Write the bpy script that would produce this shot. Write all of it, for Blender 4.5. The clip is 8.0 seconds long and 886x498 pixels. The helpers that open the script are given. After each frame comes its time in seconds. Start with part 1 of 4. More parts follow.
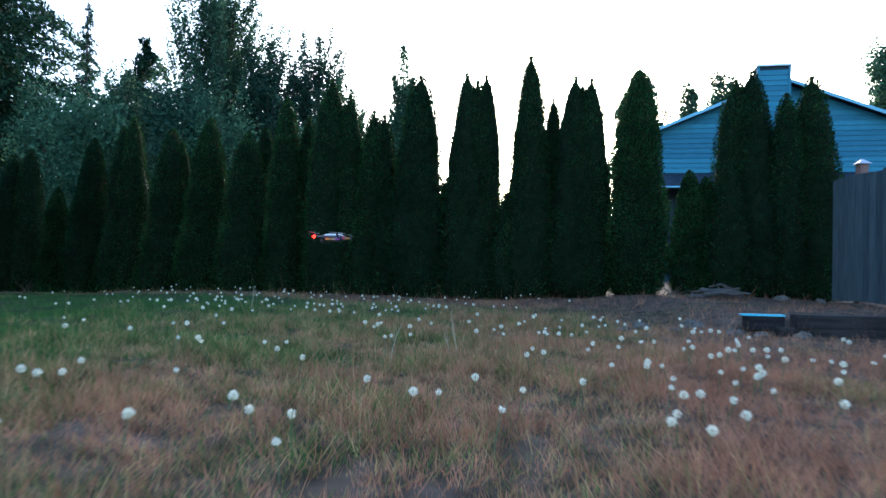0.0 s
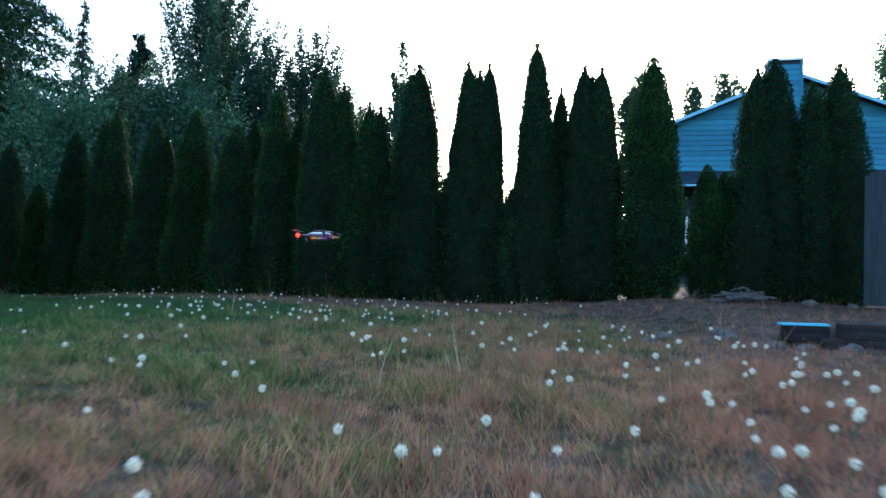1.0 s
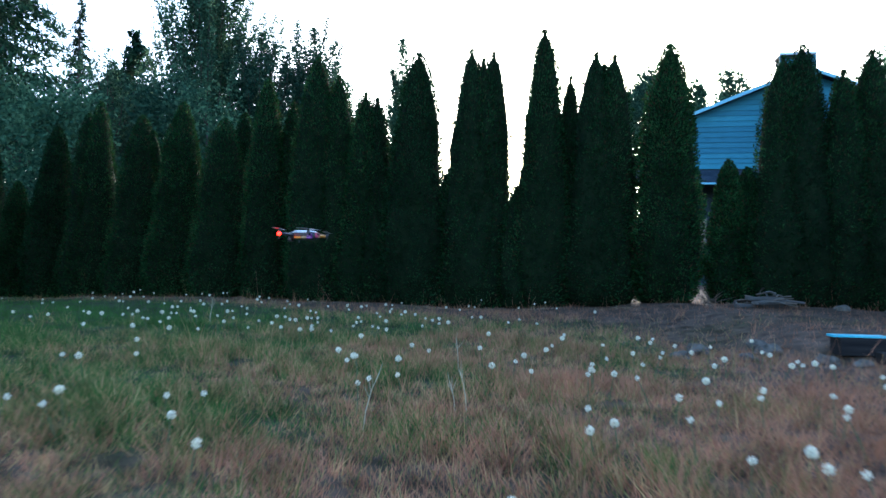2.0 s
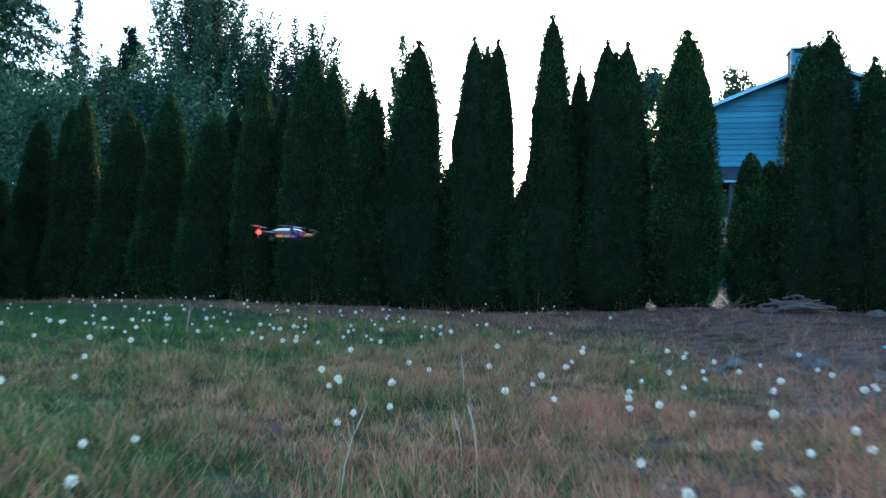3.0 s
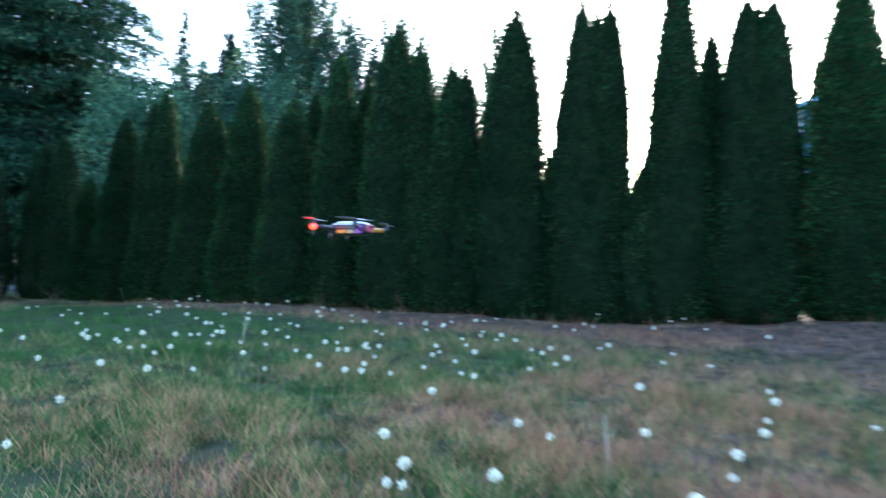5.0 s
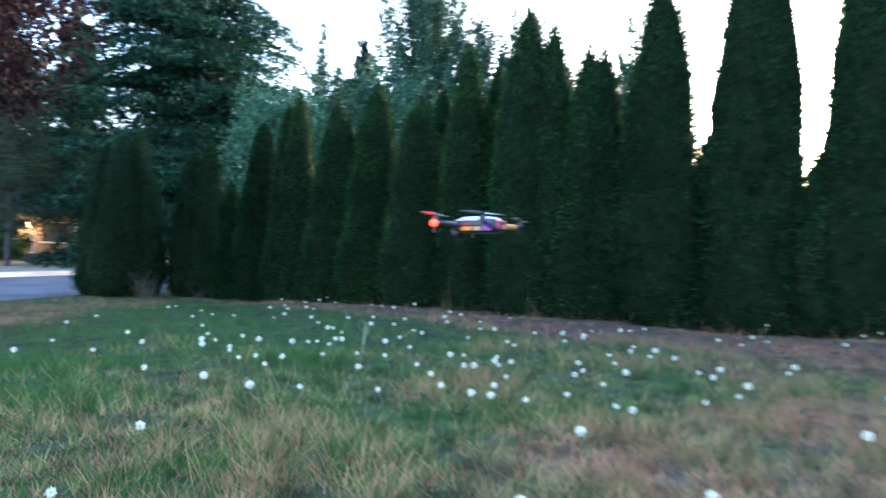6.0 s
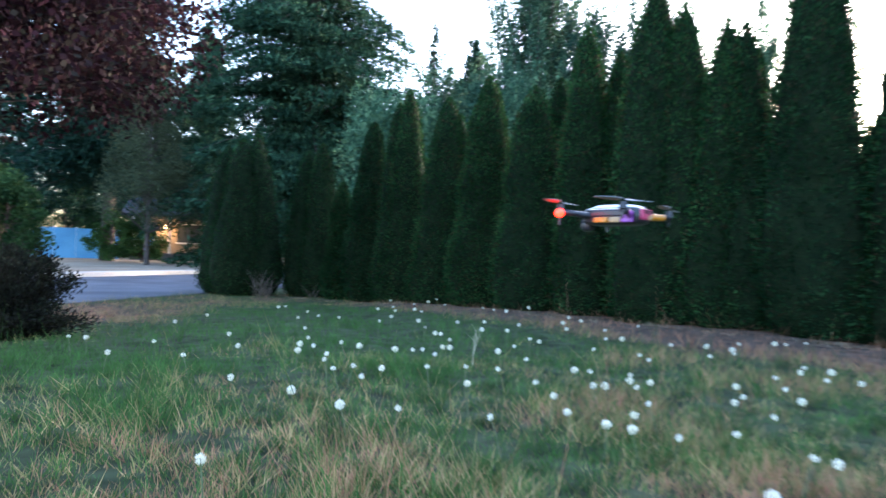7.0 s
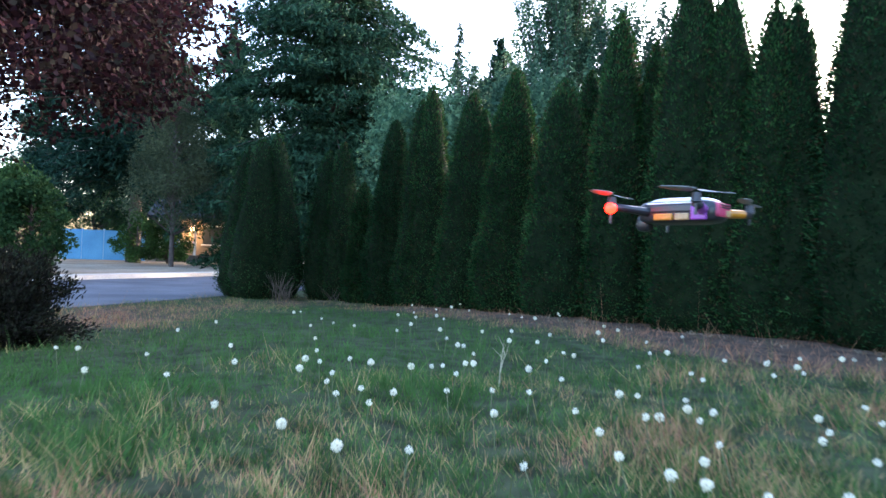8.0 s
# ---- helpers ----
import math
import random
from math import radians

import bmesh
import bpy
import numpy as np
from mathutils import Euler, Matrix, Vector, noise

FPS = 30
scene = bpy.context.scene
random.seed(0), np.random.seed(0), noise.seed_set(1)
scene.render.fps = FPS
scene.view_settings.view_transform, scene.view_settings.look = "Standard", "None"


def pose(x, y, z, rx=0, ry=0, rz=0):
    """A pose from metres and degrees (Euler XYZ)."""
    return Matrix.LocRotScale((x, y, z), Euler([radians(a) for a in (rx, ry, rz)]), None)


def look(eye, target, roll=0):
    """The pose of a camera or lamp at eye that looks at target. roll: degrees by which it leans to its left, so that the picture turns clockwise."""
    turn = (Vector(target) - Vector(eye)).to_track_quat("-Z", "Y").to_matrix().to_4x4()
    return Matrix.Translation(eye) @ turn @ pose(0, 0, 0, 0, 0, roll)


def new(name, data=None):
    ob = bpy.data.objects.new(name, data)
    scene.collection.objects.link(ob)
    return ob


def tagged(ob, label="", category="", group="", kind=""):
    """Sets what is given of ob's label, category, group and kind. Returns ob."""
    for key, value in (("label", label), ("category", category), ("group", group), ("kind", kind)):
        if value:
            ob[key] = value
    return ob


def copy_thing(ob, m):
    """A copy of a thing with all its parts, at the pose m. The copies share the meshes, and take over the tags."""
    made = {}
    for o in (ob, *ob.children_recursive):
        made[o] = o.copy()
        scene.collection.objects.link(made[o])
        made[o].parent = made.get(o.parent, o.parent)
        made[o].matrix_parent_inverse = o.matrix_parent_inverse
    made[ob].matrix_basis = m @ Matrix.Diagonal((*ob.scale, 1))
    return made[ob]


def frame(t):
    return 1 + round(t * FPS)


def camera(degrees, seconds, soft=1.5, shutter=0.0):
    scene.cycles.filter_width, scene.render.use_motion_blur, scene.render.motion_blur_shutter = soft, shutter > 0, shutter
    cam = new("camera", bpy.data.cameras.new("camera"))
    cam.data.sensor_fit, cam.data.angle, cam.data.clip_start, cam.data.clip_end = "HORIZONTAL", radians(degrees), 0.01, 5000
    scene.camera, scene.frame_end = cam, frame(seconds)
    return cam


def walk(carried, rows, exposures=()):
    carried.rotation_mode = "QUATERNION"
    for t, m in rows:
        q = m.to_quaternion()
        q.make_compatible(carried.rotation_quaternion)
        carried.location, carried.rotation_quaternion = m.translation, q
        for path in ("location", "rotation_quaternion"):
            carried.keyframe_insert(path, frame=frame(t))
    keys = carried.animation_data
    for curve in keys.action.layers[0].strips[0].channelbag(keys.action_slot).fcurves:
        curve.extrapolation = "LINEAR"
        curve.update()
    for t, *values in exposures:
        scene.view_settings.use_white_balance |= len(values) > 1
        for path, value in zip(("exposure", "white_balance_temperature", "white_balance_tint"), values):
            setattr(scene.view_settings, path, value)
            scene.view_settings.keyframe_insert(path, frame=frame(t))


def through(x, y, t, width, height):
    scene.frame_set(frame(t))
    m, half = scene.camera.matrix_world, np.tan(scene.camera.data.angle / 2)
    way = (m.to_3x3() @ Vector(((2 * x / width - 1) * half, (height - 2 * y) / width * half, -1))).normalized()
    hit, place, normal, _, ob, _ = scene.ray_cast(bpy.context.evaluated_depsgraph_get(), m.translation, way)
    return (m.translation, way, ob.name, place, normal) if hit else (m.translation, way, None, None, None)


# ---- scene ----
# ---------------------------------------------------------------- camera
cam = camera(67.9, 8.0, soft=1.5, shutter=1.0)
METRES, EYE, TILT, LEAN, TURN = 4.878, 0.6, 0.0, 0.0, 0.0
ROWS = [
    (0.0, 0.0, 0.0, 0.0, -0.03, 1.35, -1.47),
    (0.5, -0.0012, 0.0713, 0.0007, -0.05, 1.38, -1.5),
    (1.0, -0.0004, 0.1509, 0.0033, -0.05, 1.39, -1.52),
    (1.5, -0.0017, 0.2288, 0.0051, -0.05, 1.41, -1.56),
    (3.0, -0.0048, 0.4235, 0.0114, 0.01, 1.39, -1.55),
    (3.5, -0.008, 0.4922, 0.0117, 0.44, 1.4, -1.57),
    (4.0, -0.0113, 0.5531, 0.0127, 1.42, 1.4, -1.61),
    (4.2, -0.0135, 0.577, 0.0132, 2.1, 1.38, -1.61),
    (5.3, -0.038, 0.708, 0.0165, 11.4, 1.1, -1.65),
    (5.5, -0.0438, 0.731, 0.017, 13.89, 1.02, -1.66),
    (6.0, -0.0602, 0.7892, 0.0177, 19.28, 0.9, -1.73),
    (6.5, -0.0837, 0.8358, 0.0158, 24.0, 0.82, -1.79),
    (7.0, -0.1059, 0.885, 0.0154, 28.93, 0.69, -1.93),
    (7.5, -0.1271, 0.9269, 0.0150, 30.41, 0.66, -1.93),
    (8.0, -0.1501, 0.9693, 0.0185, 31.09, 0.75, -1.93),
]
EXPOSURES = [(0.0, 2.8, 5450, 12), (4.0, 3.3, 5350, 10), (6.0, 3.95, 5650, 15), (8.0, 3.87, 6080, 21)]
walk(cam, [(t, pose(0, 0, EYE, TILT, LEAN, TURN) @ pose(METRES * x, METRES * y, METRES * z, 90 + pitch, roll, yaw)) for t, x, y, z, yaw, pitch, roll in ROWS], EXPOSURES)

# ---------------------------------------------------------------- dusk sky and the low sun behind the hedge
SUN_EL, SUN_AZ = 9.0, 14.0
world = bpy.data.worlds.new("dusk_sky")
scene.world = world
world.use_nodes = True
wn = world.node_tree.nodes
sky = wn.new("ShaderNodeTexSky")
sky.sky_type, sky.sun_disc = "NISHITA", False
sky.sun_elevation, sky.sun_rotation = radians(SUN_EL), radians(SUN_AZ)
sky.air_density, sky.dust_density, sky.ozone_density = 1.0, 3.0, 2.0
wn["Background"].inputs["Strength"].default_value = 0.15
world.node_tree.links.new(sky.outputs["Color"], wn["Background"].inputs["Color"])
sun = new("sun", bpy.data.lights.new("sun", "SUN"))
sun.data.energy, sun.data.angle, sun.data.color = 1.0, radians(10), (1.0, 0.86, 0.72)
sun.matrix_world = look((30 * math.sin(radians(SUN_AZ)), 30 * math.cos(radians(SUN_AZ)), 30 * math.tan(radians(SUN_EL))), (0, 0, 0))

rng = np.random.default_rng(7)


# ---------------------------------------------------------------- materials
def material(name, base, rough=0.8, metal=0.0):
    m = bpy.data.materials.new(name)
    m.use_nodes = True
    p = m.node_tree.nodes["Principled BSDF"]
    p.inputs["Base Color"].default_value = (*base, 1)
    p.inputs["Roughness"].default_value, p.inputs["Metallic"].default_value = rough, metal
    return m, m.node_tree.nodes, m.node_tree.links, p


def ramp_of(nodes, stops):
    r = nodes.new("ShaderNodeValToRGB")
    r.color_ramp.elements[0].position, r.color_ramp.elements[0].color = stops[0][0], (*stops[0][1], 1)
    r.color_ramp.elements[1].position, r.color_ramp.elements[1].color = stops[-1][0], (*stops[-1][1], 1)
    for pos, col in stops[1:-1]:
        e = r.color_ramp.elements.new(pos)
        e.color = (*col, 1)
    return r


def noise_of(nodes, links, scale, detail=4.0, space="Object"):
    tc = nodes.new("ShaderNodeTexCoord")
    n = nodes.new("ShaderNodeTexNoise")
    n.inputs["Scale"].default_value, n.inputs["Detail"].default_value = scale, detail
    links.new(tc.outputs[space], n.inputs["Vector"])
    return n


def mix_of(nodes, links, fac, a, b, kind="MIX"):
    m = nodes.new("ShaderNodeMix")
    m.data_type, m.blend_type = "RGBA", kind
    for sock, val in ((m.inputs[0], fac), (m.inputs[6], a), (m.inputs[7], b)):
        if isinstance(val, (int, float)):
            sock.default_value = val
        elif isinstance(val, tuple):
            sock.default_value = (*val, 1)
        else:
            links.new(val, sock)
    return m.outputs[2]


def bump_of(nodes, links, height, p, strength=0.4, distance=0.01):
    b = nodes.new("ShaderNodeBump")
    b.inputs["Strength"].default_value, b.inputs["Distance"].default_value = strength, distance
    links.new(height, b.inputs["Height"])
    links.new(b.outputs["Normal"], p.inputs["Normal"])


def leaf_material(name, dark, mid, light, scale=1.2, through=0.25, rough=0.65, vary=(0.5, 0.42, 0.4), rust=None, apart=1.0):
    """Leaves: a random tone for each leaf, broad patches over the crown, some light let through."""
    m, n, l, p = material(name, mid, rough)
    geo = n.new("ShaderNodeNewGeometry")
    tone = ramp_of(n, [(0.0, dark), (0.55, mid), (1.0, light)] if rust is None else [(0.0, dark), (0.5, mid), (0.86, light), (0.885, rust), (1.0, rust)])
    l.new(geo.outputs["Random Per Island"], tone.inputs["Fac"])
    patch = noise_of(n, l, scale)
    shade = ramp_of(n, [(0.35, tuple(1 - v for v in vary)), (0.65, tuple(1 + 0.5 * v for v in vary))])
    l.new(patch.outputs["Fac"], shade.inputs["Fac"])
    col = mix_of(n, l, 1.0, tone.outputs["Color"], shade.outputs["Color"], "MULTIPLY")
    info = n.new("ShaderNodeObjectInfo")
    each = ramp_of(n, [(0.0, tuple(1 - apart * v for v in (0.3, 0.27, 0.23))), (1.0, tuple(1 + apart * v for v in (0.36, 0.3, 0.13)))])
    l.new(info.outputs["Random"], each.inputs["Fac"])
    col = mix_of(n, l, 1.0, col, each.outputs["Color"], "MULTIPLY")
    l.new(col, p.inputs["Base Color"])
    p.inputs["Specular IOR Level"].default_value = 0.02
    t = n.new("ShaderNodeBsdfTranslucent")
    l.new(col, t.inputs["Color"])
    mx = n.new("ShaderNodeMixShader")
    mx.inputs[0].default_value = through
    l.new(p.outputs[0], mx.inputs[1])
    l.new(t.outputs[0], mx.inputs[2])
    l.new(mx.outputs[0], n["Material Output"].inputs["Surface"])
    return m


def mottled(name, a, b, scale=3.0, rough=0.85, bump=0.3, fine=40.0, metal=0.0):
    m, n, l, p = material(name, a, rough, metal)
    p.inputs["Specular IOR Level"].default_value = 0.5 if rough < 0.6 else 0.08
    big, small = noise_of(n, l, scale), noise_of(n, l, fine, 6.0)
    r = ramp_of(n, [(0.32, a), (0.68, b)])
    l.new(big.outputs["Fac"], r.inputs["Fac"])
    r2 = ramp_of(n, [(0.3, (0.75, 0.75, 0.75)), (0.7, (1.15, 1.15, 1.15))])
    l.new(small.outputs["Fac"], r2.inputs["Fac"])
    l.new(mix_of(n, l, 1.0, r.outputs["Color"], r2.outputs["Color"], "MULTIPLY"), p.inputs["Base Color"])
    bump_of(n, l, small.outputs["Fac"], p, bump, 0.01)
    return m


def wood(name, a, b, grain=(3, 3, 40), rough=0.75):
    m, n, l, p = material(name, a, rough)
    p.inputs["Specular IOR Level"].default_value = 0.2
    tc, mp = n.new("ShaderNodeTexCoord"), n.new("ShaderNodeMapping")
    mp.inputs["Scale"].default_value = grain
    l.new(tc.outputs["Object"], mp.inputs["Vector"])
    nz = n.new("ShaderNodeTexNoise")
    nz.inputs["Scale"].default_value, nz.inputs["Detail"].default_value = 2.0, 6.0
    l.new(mp.outputs["Vector"], nz.inputs["Vector"])
    r = ramp_of(n, [(0.3, a), (0.7, b)])
    l.new(nz.outputs["Fac"], r.inputs["Fac"])
    info = n.new("ShaderNodeObjectInfo")
    v = ramp_of(n, [(0.0, (0.75, 0.75, 0.78)), (1.0, (1.2, 1.15, 1.1))])
    l.new(info.outputs["Random"], v.inputs["Fac"])
    l.new(mix_of(n, l, 1.0, r.outputs["Color"], v.outputs["Color"], "MULTIPLY"), p.inputs["Base Color"])
    bump_of(n, l, nz.outputs["Fac"], p, 0.5, 0.006)
    return m


def meadow(name, green, straw, rosy, per_blade):
    """Lawn gone to seed: green towards the street, dry straw and rosy seed heads towards the timbers, in patches."""
    m, n, l, p = material(name, green, 0.9)
    geo = n.new("ShaderNodeNewGeometry")
    sep = n.new("ShaderNodeSeparateXYZ")
    l.new(geo.outputs["Position"], sep.inputs[0])
    run = n.new("ShaderNodeMath")
    run.operation = "MULTIPLY_ADD"
    run.inputs[1].default_value, run.inputs[2].default_value = 0.12, -0.2
    l.new(sep.outputs["X"], run.inputs[0])
    dry = n.new("ShaderNodeMath")
    dry.operation = "MULTIPLY_ADD"
    dry.inputs[1].default_value = -0.05
    l.new(sep.outputs["Y"], dry.inputs[0])
    l.new(run.outputs[0], dry.inputs[2])

    def sum_of(a, ka, b, kb, c):
        """a * ka + b * kb + c"""
        one, two = n.new("ShaderNodeMath"), n.new("ShaderNodeMath")
        one.operation = two.operation = "MULTIPLY_ADD"
        one.inputs[1].default_value, one.inputs[2].default_value = ka, c
        two.inputs[1].default_value = kb
        l.new(a, one.inputs[0])
        l.new(b, two.inputs[0])
        l.new(one.outputs[0], two.inputs[2])
        return two.outputs[0]

    def band(value, lo, hi, out_lo, out_hi):
        r = n.new("ShaderNodeMapRange")
        r.interpolation_type = "SMOOTHSTEP"
        r.inputs["From Min"].default_value, r.inputs["From Max"].default_value = lo, hi
        r.inputs["To Min"].default_value, r.inputs["To Max"].default_value = out_lo, out_hi
        l.new(value, r.inputs["Value"])
        return r.outputs["Result"]

    # trodden litter in front of the hedge and dry verge beside the street
    near_hedge = n.new("ShaderNodeMath")
    near_hedge.operation = "MAXIMUM"
    l.new(sum_of(sep.outputs["X"], -0.254, sep.outputs["Y"], -1.0, 11.77), near_hedge.inputs[0])
    l.new(sum_of(sep.outputs["X"], -0.42, sep.outputs["Y"], -1.0, 11.44), near_hedge.inputs[1])
    verge = sum_of(sep.outputs["X"], 1.0, sep.outputs["Y"], 0.25, 8.4)
    litter = n.new("ShaderNodeMath")
    litter.operation = "MAXIMUM"
    l.new(band(near_hedge.outputs[0], 0.9, 2.8, 1.35, 0.0), litter.inputs[0])
    l.new(band(verge, 1.8, 5.6, 1.5, 0.0), litter.inputs[1])
    more = n.new("ShaderNodeMath")
    more.operation = "ADD"
    l.new(dry.outputs[0], more.inputs[0])
    l.new(litter.outputs[0], more.inputs[1])
    run = more
    patch = n.new("ShaderNodeTexNoise")
    patch.inputs["Scale"].default_value, patch.inputs["Detail"].default_value = 1.1, 3.0
    l.new(geo.outputs["Position"], patch.inputs["Vector"])
    add = n.new("ShaderNodeMath")
    add.operation = "MULTIPLY_ADD"
    add.inputs[1].default_value = 1.6
    l.new(patch.outputs["Fac"], add.inputs[0])
    l.new(run.outputs[0], add.inputs[2])
    fine = n.new("ShaderNodeTexNoise")
    fine.inputs["Scale"].default_value, fine.inputs["Detail"].default_value = 7.0, 4.0
    l.new(geo.outputs["Position"], fine.inputs["Vector"])
    add2 = n.new("ShaderNodeMath")
    add2.operation = "MULTIPLY_ADD"
    add2.inputs[1].default_value = 0.35
    l.new(fine.outputs["Fac"], add2.inputs[0])
    l.new(add.outputs[0], add2.inputs[2])
    if per_blade:
        add3 = n.new("ShaderNodeMath")
        add3.operation = "MULTIPLY_ADD"
        add3.inputs[1].default_value = 0.75
        l.new(geo.outputs["Random Per Island"], add3.inputs[0])
        l.new(add2.outputs[0], add3.inputs[2])
        src, lo = add3.outputs[0], 0.62
    else:
        src, lo = add2.outputs[0], 0.3
    r = ramp_of(n, [(lo, green), (lo + 0.16, tuple((a + b) / 2 for a, b in zip(green, straw))), (lo + 0.26, straw), (lo + 0.5, rosy)])
    l.new(src, r.inputs["Fac"])
    col = r.outputs["Color"]
    v = ramp_of(n, [(0.3, (0.45, 0.45, 0.42)), (0.7, (1.5, 1.5, 1.45))])
    l.new(fine.outputs["Fac"], v.inputs["Fac"])
    col = mix_of(n, l, 1.0, col, v.outputs["Color"], "MULTIPLY")
    l.new(col, p.inputs["Base Color"])
    p.inputs["Specular IOR Level"].default_value = 0.06
    if not per_blade:
        bump_of(n, l, fine.outputs["Fac"], p, 0.6, 0.05)
        return m
    t = n.new("ShaderNodeBsdfTranslucent")
    l.new(col, t.inputs["Color"])
    mx = n.new("ShaderNodeMixShader")
    mx.inputs[0].default_value = 0.3
    l.new(p.outputs[0], mx.inputs[1])
    l.new(t.outputs[0], mx.inputs[2])
    l.new(mx.outputs[0], n["Material Output"].inputs["Surface"])
    return m


HEDGE_LEAF = leaf_material("hedge_sprays", (0.006, 0.024, 0.01), (0.017, 0.056, 0.021), (0.04, 0.1, 0.033), 1.6, 0.25, 0.9, vary=(0.6, 0.5, 0.5), rust=(0.05, 0.036, 0.02))
# inner growth, coloured near-black to carry the shade between the sprays
HEDGE_CORE = mottled("hedge_inner_shade", (0.004, 0.01, 0.004), (0.012, 0.02, 0.008), 9, 1.0, 1.0, 45)
FIR_LEAF = leaf_material("fir_needles", (0.01, 0.028, 0.018), (0.02, 0.052, 0.033), (0.045, 0.095, 0.055), 0.5, 0.2, vary=(0.55, 0.45, 0.45))
POPLAR_LEAF = leaf_material("poplar_leaves", (0.024, 0.062, 0.042), (0.048, 0.105, 0.066), (0.095, 0.165, 0.1), 0.4, 0.35, 0.6)
PLUM_LEAF = leaf_material("plum_leaves", (0.016, 0.009, 0.012), (0.036, 0.014, 0.019), (0.04, 0.036, 0.028), 0.7, 0.2, 0.7)
SHRUB_LEAF = leaf_material("shrub_leaves", (0.02, 0.048, 0.018), (0.036, 0.08, 0.026), (0.06, 0.115, 0.038), 0.8, 0.3)
OLIVE_LEAF = leaf_material("small_tree_leaves", (0.045, 0.06, 0.034), (0.07, 0.088, 0.048), (0.1, 0.115, 0.06), 0.6, 0.3)
JUNIPER_LEAF = leaf_material("juniper_sprays", (0.012, 0.01, 0.009), (0.021, 0.019, 0.014), (0.03, 0.036, 0.022), 2.0, 0.12)
BARK = mottled("bark", (0.045, 0.036, 0.032), (0.1, 0.08, 0.07), 5, 0.9, 0.9, 35)
PALE_BARK = mottled("pale_dead_bark", (0.09, 0.07, 0.055), (0.18, 0.14, 0.115), 6, 0.9, 0.7, 40)
MEADOW_SOIL = meadow("meadow_ground", (0.04, 0.05, 0.026), (0.075, 0.055, 0.037), (0.085, 0.06, 0.046), False)
MEADOW_GRASS = meadow("meadow_grass", (0.062, 0.14, 0.036), (0.5, 0.335, 0.16), (0.4, 0.19, 0.115), True)


# ---------------------------------------------------------------- mesh helpers
def mesh_of(name, verts, faces, mat, smooth=False):
    me = bpy.data.meshes.new(name)
    me.from_pydata([tuple(v) for v in verts], [], [tuple(f) for f in faces])
    if smooth:
        me.polygons.foreach_set("use_smooth", [True] * len(me.polygons))
    me.materials.append(mat)
    me.update()
    return me


def quads_of(name, verts, mat):
    """A mesh of loose four-cornered leaves or blades; verts is an array (n, 4, 3)."""
    n = len(verts)
    me = bpy.data.meshes.new(name)
    me.vertices.add(n * 4)
    me.vertices.foreach_set("co", np.ascontiguousarray(verts, dtype=np.float32).ravel())
    me.loops.add(n * 4)
    me.loops.foreach_set("vertex_index", np.arange(n * 4, dtype=np.int32))
    me.polygons.add(n)
    me.polygons.foreach_set("loop_start", np.arange(0, n * 4, 4, dtype=np.int32))
    me.materials.append(mat)
    me.update(calc_edges=True)
    return me


def under(name, me, parent, label=""):
    ob = new(name, me)
    ob.parent = parent
    return tagged(ob, label) if label else ob


def part(name, bm, mat, parent, label=""):
    me = bpy.data.meshes.new(name)
    bm.to_mesh(me)
    bm.free()
    me.materials.append(mat)
    return under(name, me, parent, label)


def empty(name, m, label, category, group="", kind=""):
    ob = new(name)
    ob.matrix_world = m
    ob.empty_display_size = 0.1
    return tagged(ob, label, category, group, kind)


def box_into(bm, x0, y0, z0, x1, y1, z1, bevel=0.0):
    got = bmesh.ops.create_cube(bm, size=1.0, matrix=Matrix.Translation(((x0 + x1) / 2, (y0 + y1) / 2, (z0 + z1) / 2)) @ Matrix.Diagonal((x1 - x0, y1 - y0, z1 - z0, 1)))
    if bevel:
        edges = list({e for v in got["verts"] for e in v.link_edges})
        bmesh.ops.bevel(bm, geom=edges, offset=bevel, segments=2, affect="EDGES", profile=0.6)


def box(x0, y0, z0, x1, y1, z1, bevel=0.0):
    bm = bmesh.new()
    box_into(bm, x0, y0, z0, x1, y1, z1, bevel)
    return bm


def tube_into(verts, faces, pts, radii, sides=8, cap=True):
    """A tapering round limb along pts."""
    start = len(verts)
    up = Vector((0, 0, 1))
    for i, (p, r) in enumerate(zip(pts, radii)):
        a, b = Vector(pts[max(i - 1, 0)]), Vector(pts[min(i + 1, len(pts) - 1)])
        d = (b - a).normalized()
        s = d.cross(up)
        s = s.normalized() if s.length > 1e-3 else Vector((1, 0, 0))
        u = s.cross(d)
        for k in range(sides):
            w = 2 * math.pi * k / sides
            verts.append(Vector(p) + r * (math.cos(w) * s + math.sin(w) * u))
    for i in range(len(pts) - 1):
        for k in range(sides):
            a, b = start + i * sides + k, start + i * sides + (k + 1) % sides
            faces.append((a, b, b + sides, a + sides))
    if cap:
        last = start + (len(pts) - 1) * sides
        faces.append(tuple(range(last, last + sides)))


def leaves(centres, outward, length, width, droop=0.0, spread=0.7):
    """Diamond leaves at centres that point outward with some scatter. Returns (n, 4, 3)."""
    n = len(centres)
    d = outward + rng.normal(0, spread, (n, 3))
    d[:, 2] -= droop
    d /= np.linalg.norm(d, axis=1)[:, None] + 1e-9
    s = np.cross(d, rng.normal(0, 1, (n, 3)))
    s /= np.linalg.norm(s, axis=1)[:, None] + 1e-9
    up = np.cross(s, d)
    ln = (length * rng.uniform(0.6, 1.35, n))[:, None]
    wd = (width * rng.uniform(0.6, 1.35, n))[:, None]
    return np.stack([centres - d * ln * 0.5, centres + s * wd * 0.5 + up * wd * 0.15, centres + d * ln * 0.5, centres - s * wd * 0.5 + up * wd * 0.15], axis=1)


